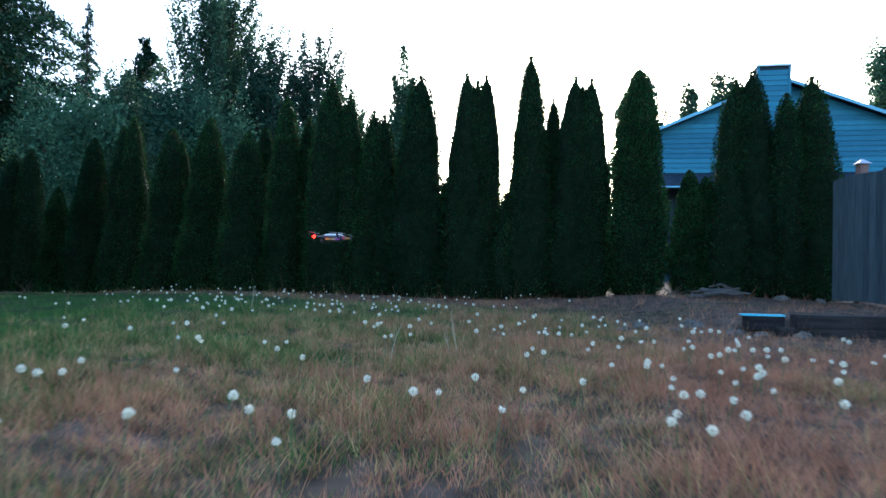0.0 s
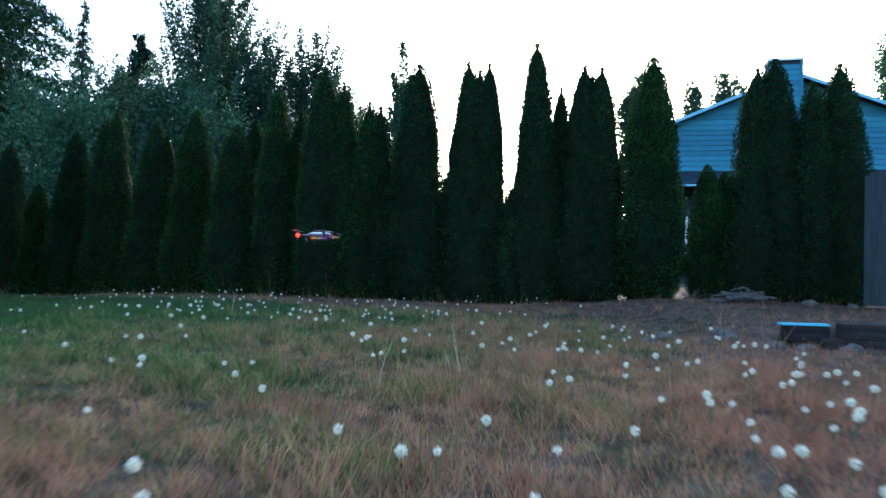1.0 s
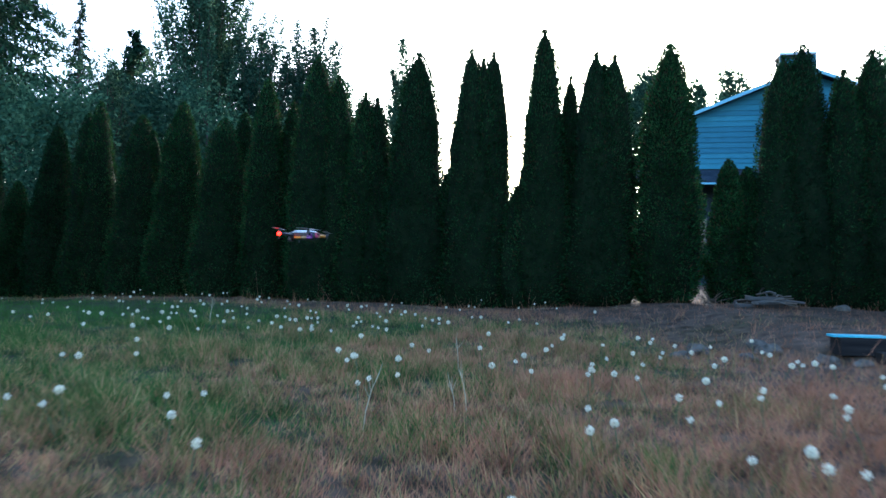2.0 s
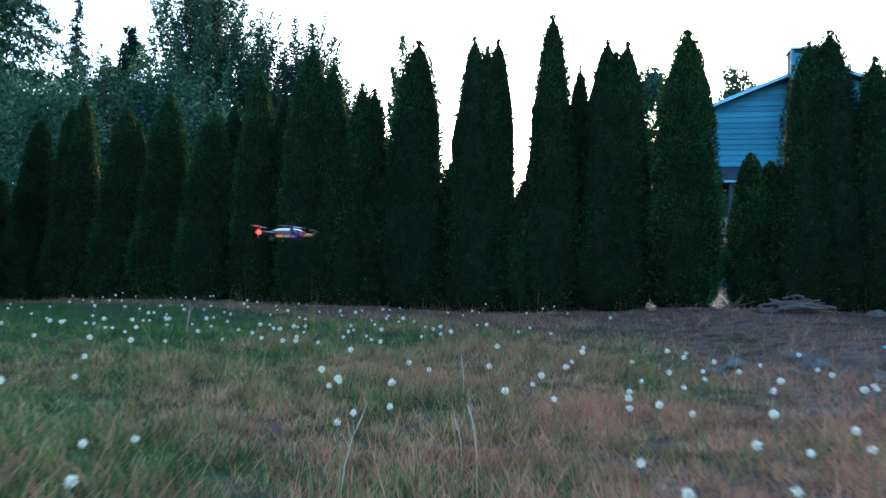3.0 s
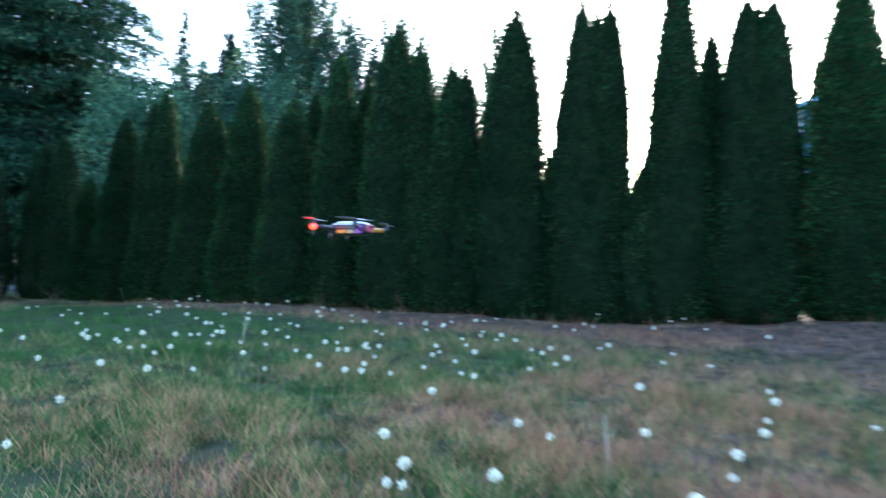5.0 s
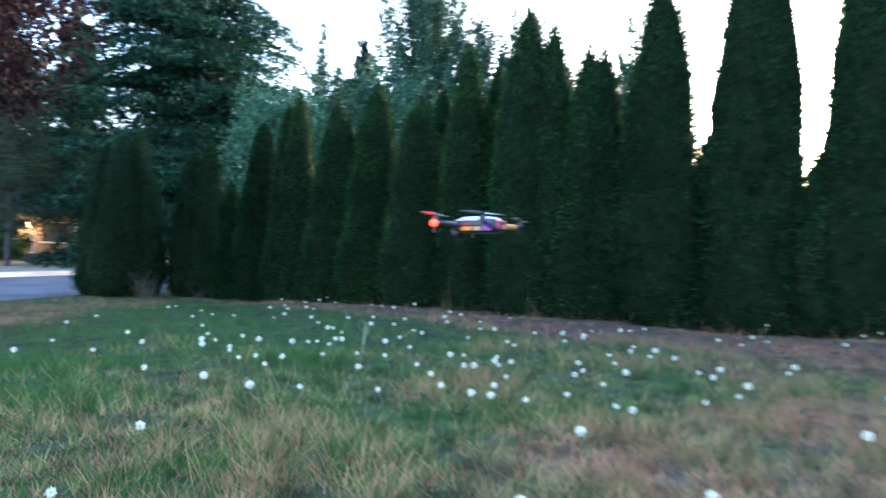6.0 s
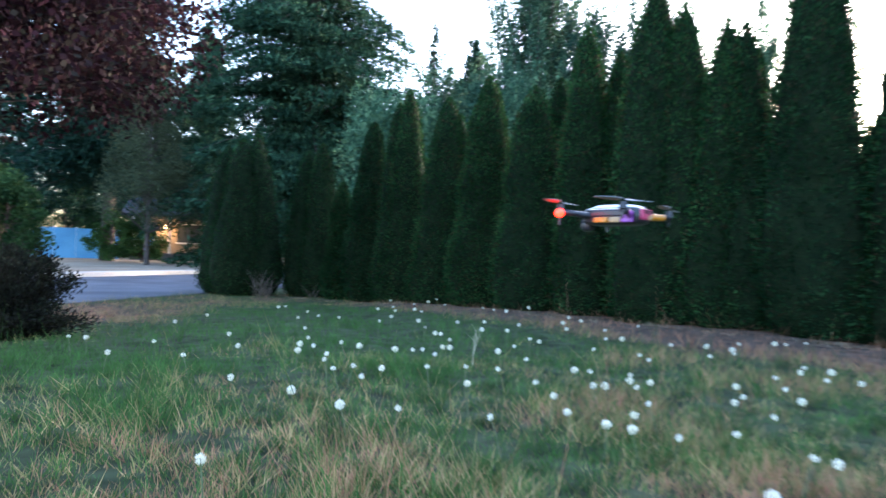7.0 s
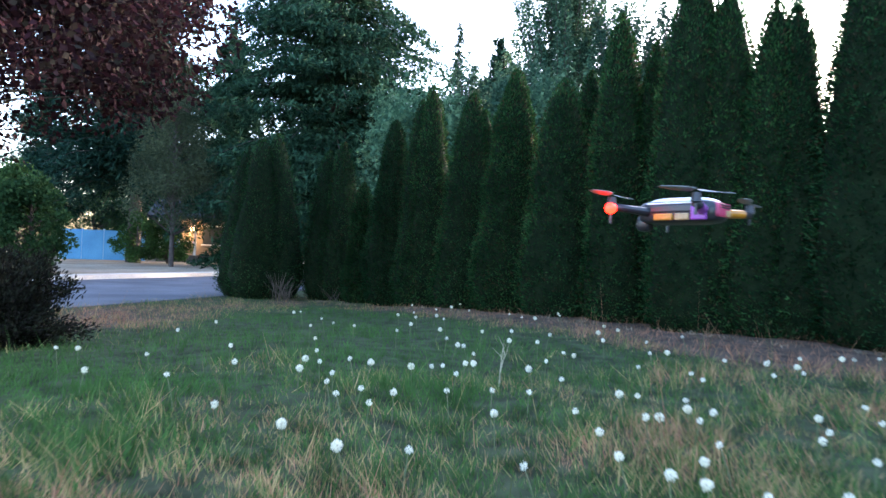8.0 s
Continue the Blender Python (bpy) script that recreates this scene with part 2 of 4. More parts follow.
def smooth01(a, b, v):
    t = np.clip((np.asarray(v, dtype=float) - a) / (b - a), 0, 1)
    return t * t * (3 - 2 * t)


def ground_z(x, y):
    """The lawn falls gently towards the street, and a low terrace held by timbers rises towards the board fence."""
    x, y = np.asarray(x, dtype=float), np.asarray(y, dtype=float)
    terrace = 0.2 * smooth01(2.2, 3.4, x) * smooth01(6.25, 6.55, y) + 0.14 * smooth01(0.5, 3.0, x) * smooth01(7.0, 10.5, y) * (1 - smooth01(2.2, 3.4, x))
    lump = 0.022 * np.sin(1.7 * x + 0.6 * np.sin(1.3 * y)) * np.sin(1.9 * y + 0.8) + 0.012 * np.sin(4.3 * x + 1.1) * np.sin(3.7 * y)
    calm = (1 - smooth01(8.5, 10.0, -x)) * (1 - smooth01(14, 18, y)) * (1 - smooth01(14, 18, -y))
    return terrace - 0.3 * smooth01(2.5, 10.5, -x) + lump * calm


# ---------------------------------------------------------------- ground, street, far lawn
def make_ground():
    xs = np.concatenate([[-900, -400, -150, -70, -40, -25, -18], np.arange(-14, 10.01, 0.12), [12, 16, 25, 40, 70, 150, 400, 900]])
    ys = np.concatenate([[-900, -400, -120, -40, -15, -6], np.arange(-2, 14.01, 0.12), [16, 20, 28, 40, 70, 150, 400, 900]])
    gx, gy = np.meshgrid(xs, ys)
    gz = ground_z(gx, gy)
    v = np.stack([gx.ravel(), gy.ravel(), gz.ravel()], axis=1)
    nx, ny = len(xs), len(ys)
    f = [(j * nx + i, j * nx + i + 1, (j + 1) * nx + i + 1, (j + 1) * nx + i) for j in range(ny - 1) for i in range(nx - 1)]
    tagged(new("ground", mesh_of("ground", v, f, MEADOW_SOIL, True)), "uneven dry brown and green lawn ground", "ground", kind="structure")


ASPHALT = mottled("asphalt", (0.09, 0.09, 0.1), (0.14, 0.14, 0.155), 0.8, 0.8, 0.4, 60)
CONCRETE = mottled("kerb_concrete", (0.48, 0.44, 0.39), (0.6, 0.56, 0.5), 1.5, 0.85, 0.3, 40)
DRY_LAWN = mottled("dry_lawn", (0.2, 0.155, 0.11), (0.3, 0.235, 0.17), 0.5, 0.95, 0.5, 9)


def strip(name, near, far, z0, z1, mat, label, category):
    """A flat slab between two lines x = a + b * y, along y from -60 to 70."""
    v, f = [], []
    ys = list(range(-60, 71, 10))
    for y in ys:
        xn, xf = near[0] + near[1] * y, far[0] + far[1] * y
        v += [(xn, y, z0), (xn, y, z1), (xf, y, z1), (xf, y, z0)]
    for i in range(len(ys) - 1):
        for k in range(3):
            a = 4 * i + k
            f.append((a, a + 1, a + 5, a + 4))
    return tagged(new(name, mesh_of(name, v, f, mat)), label, category, kind="structure")


make_ground()
strip("road", (-8.4, -0.25), (-15.3, -0.25), -0.4, -0.285, ASPHALT, "grey asphalt street beside the lawn", "road")
strip("kerb", (-15.3, -0.25), (-15.9, -0.25), -0.4, -0.15, CONCRETE, "pale concrete kerb along the street", "kerb")
strip("far_lawn", (-15.9, -0.25), (-90.0, -0.25), -0.4, -0.155, DRY_LAWN, "bleached straw-coloured lawn across the street", "lawn")


# ---------------------------------------------------------------- the hedge
PROFILE_U = [0.0, 0.03, 0.12, 0.25, 0.36, 0.5, 0.65, 0.8, 0.92, 0.98, 1.0]
PROFILE_R = [0.88, 1.1, 1.27, 1.23, 1.1, 0.97, 0.84, 0.65, 0.4, 0.19, 0.03]


def arborvitae(x, y, stems, sprays=20000, label="tall dark green arborvitae in the hedge row"):
    """stems: (dx, dy, height, radius) for each leader of the column."""
    z = float(ground_z(x, y))
    thing = empty("arborvitae", pose(x, y, z), label, "hedge tree", "hedge of columnar arborvitae")
    weight = sum(h * r for _, _, h, r in stems)
    for dx, dy, h, r in stems:
        ph = rng.uniform(0, 6.28, 6)
        bend = rng.normal(0, 0.008, 2)

        def surface(u, w):
            rad = r * np.interp(u, PROFILE_U, PROFILE_R)
            lump = 1 + 0.07 * np.sin(2 * w + ph[0] + 3 * u) + 0.06 * np.sin(3 * w + 9 * u + ph[1]) + 0.05 * np.sin(5 * w - 17 * u + ph[2]) + 0.025 * np.sin(23 * u + ph[3] + w) + 0.05 * np.sin(9 * w + 4 * np.sin(14 * u) + ph[4]) * np.sin(37 * u + 2 * w + ph[5])
            return rad * lump

        # opaque filler core: blocks the view through, its dark colour stands for deep shade
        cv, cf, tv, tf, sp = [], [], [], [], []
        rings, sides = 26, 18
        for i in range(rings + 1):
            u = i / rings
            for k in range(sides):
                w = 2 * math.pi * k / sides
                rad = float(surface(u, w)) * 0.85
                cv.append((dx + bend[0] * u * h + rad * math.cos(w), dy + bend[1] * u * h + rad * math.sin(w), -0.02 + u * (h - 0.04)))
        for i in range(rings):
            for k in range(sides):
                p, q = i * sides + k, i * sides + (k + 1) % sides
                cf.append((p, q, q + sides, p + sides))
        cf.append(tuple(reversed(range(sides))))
        tube_into(tv, tf, [(dx, dy, -0.1), (dx, dy, h * 0.4)], [0.06, 0.04], 8)
        n = int(sprays * h * r / weight)
        u = rng.uniform(0, 1, int(n * 1.7))
        keep = rng.uniform(0, 1, len(u)) < np.interp(u, PROFILE_U, PROFILE_R) + 0.12
        u = u[keep][:n]
        # fuller on the sunlit lawn side, thin towards the neighbour's side
        w = np.where(rng.uniform(0, 1, len(u)) < 0.78, rng.uniform(-1.1 * math.pi, 0.1 * math.pi, len(u)), rng.uniform(0.1 * math.pi, 0.9 * math.pi, len(u)))
        zz, ww = u * h, w * r
        fan = np.sin(38 * zz + 3 * np.sin(21 * ww + ph[0]) + ph[1]) * np.sin(34 * ww + 2.5 * np.sin(17 * zz + ph[2]) + ph[3])
        clump = np.sin(13 * zz + 2 * np.sin(9 * ww + ph[4])) * np.sin(14 * ww + 2 * np.sin(7 * zz + ph[5]))
        rad = surface(u, w) * (0.86 + 0.17 * rng.uniform(0, 1, len(u)) + 0.055 * fan + 0.06 * clump)
        c = np.stack([dx + bend[0] * u * h + rad * np.cos(w), dy + bend[1] * u * h + rad * np.sin(w), u * h], axis=1)
        out = np.stack([np.cos(w) * 0.75, np.sin(w) * 0.75, 0.35 + 0.8 * u ** 2], axis=1)
        sp.append(leaves(c, out, 0.05, 0.017, 0.0, 0.4))
        m = 70
        ang = rng.uniform(0, 6.28, m)
        tip = np.stack([dx + bend[0] * h + 0.05 * r * np.cos(ang), dy + bend[1] * h + 0.05 * r * np.sin(ang), h - rng.uniform(0, 0.14, m)], axis=1)
        sp.append(leaves(tip, np.tile([0, 0, 1.0], (m, 1)), 0.06, 0.018, 0, 0.5))
        under("trunk", mesh_of("trunk", tv, tf, BARK, True), thing)
        under("inner_growth", mesh_of("inner_growth", cv, cf, HEDGE_CORE, True), thing, "opaque inner growth core, near-black for the shade between sprays")
        under("foliage", quads_of("foliage", np.concatenate(sp), HEDGE_LEAF), thing, "fine flat dark green scale sprays")
    return thing


def hedge_y(x):
    return np.where(np.asarray(x) > -2, 11.77 - 0.254 * np.asarray(x), 12.28 - 0.42 * (np.asarray(x) + 2))


HEDGE = [
    # x, leaders (dx, dy, height, radius)
    (-10.1, [(-0.22, 0, 3.25, 0.42), (0.2, 0.05, 3.4, 0.4)]),
    (-8.9, [(0, 0, 2.4, 0.33)]),
    (-7.92, [(0, 0, 3.45, 0.42)]),
    (-6.86, [(-0.14, 0, 3.6, 0.36), (0.05, 0, 3.82, 0.4)]),
    (-5.84, [(0, 0, 3.42, 0.44), (0.24, 0.1, 3.15, 0.28)]),
    (-4.87, [(0, 0, 3.58, 0.44)]),
    (-3.88, [(-0.03, -0.05, 3.16, 0.44), (0.17, 0.3, 3.35, 0.34)]),
    (-3.04, [(-0.02, 0, 3.75, 0.37), (0.37, 0.1, 3.42, 0.28)]),
    (-2.0, [(-0.14, 0, 4.05, 0.42), (0.2, 0, 3.75, 0.38)]),
    (-1.24, [(-0.07, 0, 3.38, 0.35), (0.1, 0, 3.31, 0.34)]),
    (-0.46, [(0, 0, 4.02, 0.49), (0.5, -0.08, 2.15, 0.24)]),
    (0.54, [(-0.14, 0, 4.02, 0.38), (0.0, 0.02, 3.9, 0.44), (0.14, 0, 4.0, 0.34)]),
    (1.53, [(-0.06, 0, 4.24, 0.38), (0.32, 0.1, 3.55, 0.25), (-0.44, 0.02, 1.85, 0.25)]),
    (2.33, [(-0.12, 0, 3.76, 0.38), (0.0, 0.02, 3.58, 0.42), (0.14, 0, 3.7, 0.37)]),
    (3.2, [(0, 0, 3.74, 0.44)]),
    (4.1, [(-0.08, 0, 2.03, 0.26), (0.15, 0, 1.93, 0.25)]),
    (4.82, [(-0.12, 0, 3.48, 0.4), (0.08, 0, 3.63, 0.45)]),
    (5.68, [(-0.28, 0, 3.25, 0.36), (0.07, 0, 3.54, 0.42)]),
]
for hx, stems in HEDGE:
    arborvitae(hx, float(hedge_y(hx)), stems)
arborvitae(-11.55, 14.9, [(-0.36, 0, 3.3, 0.5), (-0.12, 0.25, 3.5, 0.52), (0.2, -0.15, 3.42, 0.52), (0.42, 0.1, 3.55, 0.5)], 28000, "broad many-stemmed arborvitae at the street end of the hedge")


# ---------------------------------------------------------------- trees behind
def conifer(x, y, height, radius, clear, twigs, leaf=0.28, label="tall dark Douglas fir behind the hedge", name="fir_tree", sparse=1.0, zbase=-0.15, mat=None):
    """A straight trunk with drooping boughs in whorls, each bough hung with needle sprays."""
    thing = empty(name, pose(x, y, zbase), label, "tree")
    tv, tf = [], []
    tube_into(tv, tf, [(0, 0, -0.2), (0.05, 0, height * 0.5), (0, 0, height)], [height * 0.017, height * 0.01, 0.02], 9)
    cs, outs = [], []
    boughs = int(height * 10 * sparse)
    for i in range(boughs):
        u = ((i + rng.uniform(0, 1)) / boughs) ** 1.25
        z = clear + (height - clear) * u
        reach = radius * (1 - u) ** 0.75 * rng.uniform(0.4, 1.15) + 0.25
        w = rng.uniform(0, 6.283)
        d = np.array([math.cos(w), math.sin(w)])
        lift, sag = rng.uniform(-0.1, 0.35), rng.uniform(0.1, 0.5)
        pts = [(d[0] * reach * s, d[1] * reach * s, z + reach * (lift * s - sag * s * s)) for s in (0, 0.35, 0.7, 1)]
        tube_into(tv, tf, pts, [0.03 + 0.006 * reach, 0.03, 0.018, 0.006], 5, False)
        n = max(6, int(twigs * reach / radius / 1.2))
        s = rng.uniform(0.12, 1.03, n)
        side = rng.normal(0, 0.2, n) * reach * (1.15 - 0.6 * s)
        c = np.stack([d[0] * reach * s - d[1] * side, d[1] * reach * s + d[0] * side, z + reach * (lift * s - sag * s * s) - np.abs(rng.normal(0, 0.3, n)) * (0.4 + 0.5 * reach / radius) + rng.normal(0, 0.08, n)], axis=1)
        cs.append(c)
        outs.append(np.tile([d[0] * 0.6, d[1] * 0.6, -0.35], (n, 1)))
    under("trunk", mesh_of("trunk", tv, tf, BARK, True), thing, "straight brown trunk with bare boughs")
    under("crown", quads_of("crown", leaves(np.concatenate(cs), np.concatenate(outs), leaf, leaf * 0.27, 0.1, 0.6), mat or FIR_LEAF), thing, "drooping dark needle sprays")
    return thing


def broadleaf(x, y, height, radius, clear, count, leaf, mat, label, name="tree", lobes=26, upright=0.0, trunk=0.1, bark=None, lean=(0, 0), flat=1.0, zbase=None, lobe=(0.22, 0.42)):
    """A forked trunk with limbs to each clump of leaves; the clumps differ in size and leave gaps."""
    thing = empty(name, pose(x, y, float(ground_z(x, y)) if zbase is None else zbase), label, "tree")
    tv, tf = [], []
    tube_into(tv, tf, [(0, 0, -0.15), (lean[0] * 0.2, lean[1] * 0.2, clear * 0.6), (lean[0] * 0.5, lean[1] * 0.5, clear + 0.25 * (height - clear)), (lean[0], lean[1], height * 0.92)], [trunk * 1.2, trunk, trunk * 0.7, 0.02], 9)
    cs, outs = [], []
    for i in range(lobes):
        u = rng.uniform(0, 1) ** 0.9
        z = clear + (height - clear) * (0.05 + 0.92 * u)
        env = radius * (math.sin(math.pi * min(1, 0.12 + 0.86 * u) ** 0.8) ** 0.7 if not upright else (1 - u) ** 0.6 * 0.8 + 0.2)
        w = i * 2.4 + rng.uniform(-0.6, 0.6)
        reach = env * rng.uniform(0.35, 0.95)
        cx, cy = lean[0] * u + reach * math.cos(w), lean[1] * u + reach * math.sin(w)
        zs = max(clear * 0.8, z - reach * (0.5 + upright))
        f = min(1.0, max(0.0, zs / height))
        tube_into(tv, tf, [(lean[0] * f, lean[1] * f, zs), (cx * 0.5, cy * 0.5, (zs + z) / 2 + 0.1), (cx, cy, z)], [trunk * 0.25, trunk * 0.14, 0.006], 5, False)
        size = radius * rng.uniform(*lobe)
        n = int(count / lobes * (size / (0.5 * sum(lobe) * radius)) ** 2)
        g = rng.normal(0, 1, (n, 3))
        g /= np.linalg.norm(g, axis=1)[:, None]
        rad = size * rng.uniform(0.15, 1.0, n) ** 0.6
        c = np.array([cx, cy, z]) + g * rad[:, None] * np.array([1, 1, (1.0 + 1.1 * upright) * flat])
        cs.append(c)
        outs.append(g + np.array([0, 0, 0.3 * upright]))
    under("trunk", mesh_of("trunk", tv, tf, bark or BARK, True), thing, "forked trunk and thin limbs")
    under("crown", quads_of("crown", leaves(np.concatenate(cs), np.concatenate(outs), leaf, leaf * 0.62, 0.15, 0.9), mat), thing, "loose crown of small leaves with gaps")
    return thing


def poplar(x, y, height, radius, limbs, count, leaf, label, trunk=0.15):
    """Steep limbs that end in ragged spires, with leaves strung along them."""
    thing = empty("poplar", pose(x, y, float(ground_z(x, y))), label, "tree")
    tv, tf, cs = [], [], []
    tube_into(tv, tf, [(0, 0, -0.15), (0.06, 0, height * 0.5), (0, 0, height * 0.96)], [trunk * 1.2, trunk * 0.7, 0.015], 9)
    for i in range(limbs):
        f = i / limbs
        w = i * 2.4 + rng.uniform(-0.4, 0.4)
        z0 = height * (0.06 + 0.7 * f) * rng.uniform(0.85, 1.1)
        reach = radius * (1 - 0.58 * f) * rng.uniform(0.45, 1.1)
        z1 = min(height * rng.uniform(0.95, 1.0), z0 + reach * rng.uniform(1.3, 2.2) + 0.6)
        p0 = np.array([0, 0, z0])
        p1 = np.array([reach * 0.7 * math.cos(w), reach * 0.7 * math.sin(w), z0 + (z1 - z0) * 0.45])
        p2 = np.array([reach * math.cos(w), reach * math.sin(w), z1])
        tube_into(tv, tf, [tuple(p0), tuple(p1), tuple(p2)], [trunk * 0.22, trunk * 0.12, 0.006], 5, False)
        n = int(count / limbs * (0.5 + reach / radius))
        t = rng.uniform(0.1, 1.04, n)[:, None]
        c = (1 - t) ** 2 * p0 + 2 * t * (1 - t) * p1 + t * t * p2
        cs.append(c + rng.normal(0, 1, (n, 3)) * (0.21 * (1.15 - 0.7 * t)) * np.array([1, 1, 1.2]))
    many = int(count * 0.03)
    rise = rng.uniform(0, 1, many)
    top = np.stack([rng.normal(0, 0.19, many) * (2.4 - 1.9 * rise), rng.normal(0, 0.19, many) * (2.4 - 1.9 * rise), height * (0.78 + 0.22 * rise)], axis=1)
    cs = np.concatenate(cs + [top])
    under("trunk", mesh_of("trunk", tv, tf, BARK, True), thing, "grey trunk and steep thin limbs")
    under("crown", quads_of("crown", leaves(cs, rng.normal(0, 1, cs.shape), leaf, leaf * 0.66, 0.2, 0.5), POPLAR_LEAF), thing, "ragged spires of small grey-green leaves")
    return thing


conifer(-24.2, 31.8, 32, 7.6, 1.5, 620, 0.38, sparse=1.7)
conifer(-34.4, 27.2, 25, 5.2, 4.8, 430, 0.38, sparse=1.7)
conifer(-19.0, 40.8, 14.4, 5.4, 1.0, 420, 0.4, sparse=1.3, label="fir behind the hedge")
conifer(-35.2, 63.7, 25.5, 2.6, 4.0, 80, 0.5, "thin far fir with short drooping boughs", sparse=0.8)
conifer(-48.0, 36.0, 19, 3.6, 2.5, 300, 0.4, "fir beyond the far lawn", sparse=0.9)
conifer(-47.0, 29.0, 18, 3.4, 3.0, 220, 0.4, "fir beyond the far lawn", sparse=0.9)
conifer(-42.4, 40.6, 18.5, 6.2, 2.0, 420, 0.5, "fir beyond the far lawn", sparse=1.4)
poplar(-10.8, 31.0, 15.4, 3.7, 130, 56000, 0.14, "tall poplar with fluttering grey-green leaves")
poplar(-14.2, 29.2, 9.2, 2.8, 70, 18000, 0.14, "tall poplar with fluttering grey-green leaves")
poplar(-8.3, 30.5, 11.0, 2.8, 90, 30000, 0.14, "leafy poplar behind the hedge")
poplar(-6.3, 32.0, 11.7, 2.7, 90, 30000, 0.14, "leafy poplar behind the hedge")
poplar(-4.8, 33.0, 9.4, 2.0, 56, 15000, 0.14, "leafy poplar behind the hedge")
broadleaf(-8.6, 25.0, 6.4, 2.8, 0.6, 11000, 0.16, POPLAR_LEAF, "dense young poplar behind the hedge", "poplar", 46, 0.4, 0.12)
broadleaf(-12.2, 22.5, 5.8, 2.6, 0.6, 10000, 0.16, POPLAR_LEAF, "dense young poplar behind the hedge", "poplar", 46, 0.4, 0.12)
for yx, yy, yh, yr in ((-10.4, 26.0, 7.6, 2.6), (-15.6, 25.5, 7.0, 2.6), (-5.6, 27.5, 6.6, 2.2)):
    broadleaf(yx, yy, yh, yr, 0.5, 9500, 0.17, POPLAR_LEAF, "dense young tree in the stand behind the hedge", "young_tree", 60, 0.5, 0.1, lobe=(0.16, 0.32))
poplar(-2.85, 42.0, 14.6, 1.4, 60, 22000, 0.19, "slender poplar far behind the hedge")
broadleaf(13.4, 46.0, 13.8, 2.7, 4.0, 20000, 0.2, POPLAR_LEAF, "thin-leaved tree behind the house", "tree", 34, 0.3, 0.14)
broadleaf(17.8, 48.0, 13.8, 1.8, 4.0, 6000, 0.24, POPLAR_LEAF, "thin-leaved tree behind the house", "tree", 24, 0.3, 0.12)
broadleaf(21.2, 50.0, 15.2, 2.6, 5.0, 10000, 0.24, POPLAR_LEAF, "thin-leaved tree behind the house", "tree", 34, 0.3, 0.14)
broadleaf(24.9, 36.0, 13.0, 2.8, 4.0, 13000, 0.22, POPLAR_LEAF, "dark leafy tree beside the house", "tree", 36, 0.2, 0.16)
broadleaf(-9.3, 6.4, 6.6, 4.3, 2.3, 98000, 0.092, PLUM_LEAF, "purple-leaved plum tree overhanging the street", "plum_tree", 250, 0.0, 0.11, lean=(-1.8, 1.5), flat=0.6, lobe=(0.13, 0.27))
broadleaf(-27.2, 24.3, 7.6, 2.6, 1.8, 22000, 0.1, OLIVE_LEAF, "small olive-green tree on the far lawn", "small_tree", 120, 0.2, 0.1, zbase=-0.15, lobe=(0.14, 0.28))
# low growth across the street and behind the hedge
for bx, by, bh, br in ((-20.3, 14.6, 2.7, 1.3), (-21.4, 14.6, 3.1, 1.5), (-33.2, 26.6, 2.6, 1.4), (-32.4, 27.9, 2.5, 1.3), (-37.5, 20.5, 3.8, 2.0), (-45.5, 31.5, 5.5, 3.0), (-42.0, 35.5, 5.0, 3.0), (-48.5, 28.0, 5.0, 3.0)):
    broadleaf(bx, by, bh, br, 0.15, 6500, 0.12, SHRUB_LEAF, "leafy green shrub at the edge of the far lawn", "shrub", 70, 0.0, 0.06, zbase=-0.15, lobe=(0.12, 0.3))
for bx, by, bh, br in ((-2.5, 27.0, 2.7, 2.0), (1.2, 27.5, 2.9, 2.2), (4.6, 27.0, 2.6, 1.8), (-6.0, 26.0, 3.6, 2.2)):
    broadleaf(bx, by, bh, br, 0.1, 2500, 0.2, SHRUB_LEAF, "leafy green shrub behind the hedge", "shrub", 40, 0.0, 0.06)


# ---------------------------------------------------------------- low juniper on the lawn
def juniper(x, y):
    thing = empty("juniper", pose(x, y, float(ground_z(x, y))), "low dense dark juniper bush on the lawn", "bush")
    tv, tf, cs, outs = [], [], [], []
    for i in range(64):
        w = i * 2.4
        el = rng.uniform(0.1, 1.35)
        reach = rng.uniform(0.62, 0.95) * (1.0 - 0.16 * el)
        d = np.array([math.cos(w) * math.cos(el) * 0.85, math.sin(w) * math.cos(el) * 0.85, math.sin(el) * 1.05])
        pts = [(0, 0, 0.05), tuple(d * reach * 0.5 + [0, 0, 0.06]), tuple(d * reach)]
        tube_into(tv, tf, pts, [0.016, 0.01, 0.003], 5, False)
        n = 760
        t = rng.uniform(0.2, 1.05, n)
        c = d[None, :] * (reach * t)[:, None] + rng.normal(0, 0.075, (n, 3)) * (1.25 - t * 0.7)[:, None]
        c[:, 2] = np.abs(c[:, 2]) + 0.02
        cs.append(c)
        outs.append(np.tile(d + [0, 0, 0.15], (n, 1)))
    under("stems", mesh_of("stems", tv, tf, BARK, True), thing, "thin brown stems")
    under("foliage", quads_of("foliage", leaves(np.concatenate(cs), np.concatenate(outs), 0.045, 0.013, 0, 0.45), JUNIPER_LEAF), thing)


juniper(-6.35, 7.25)

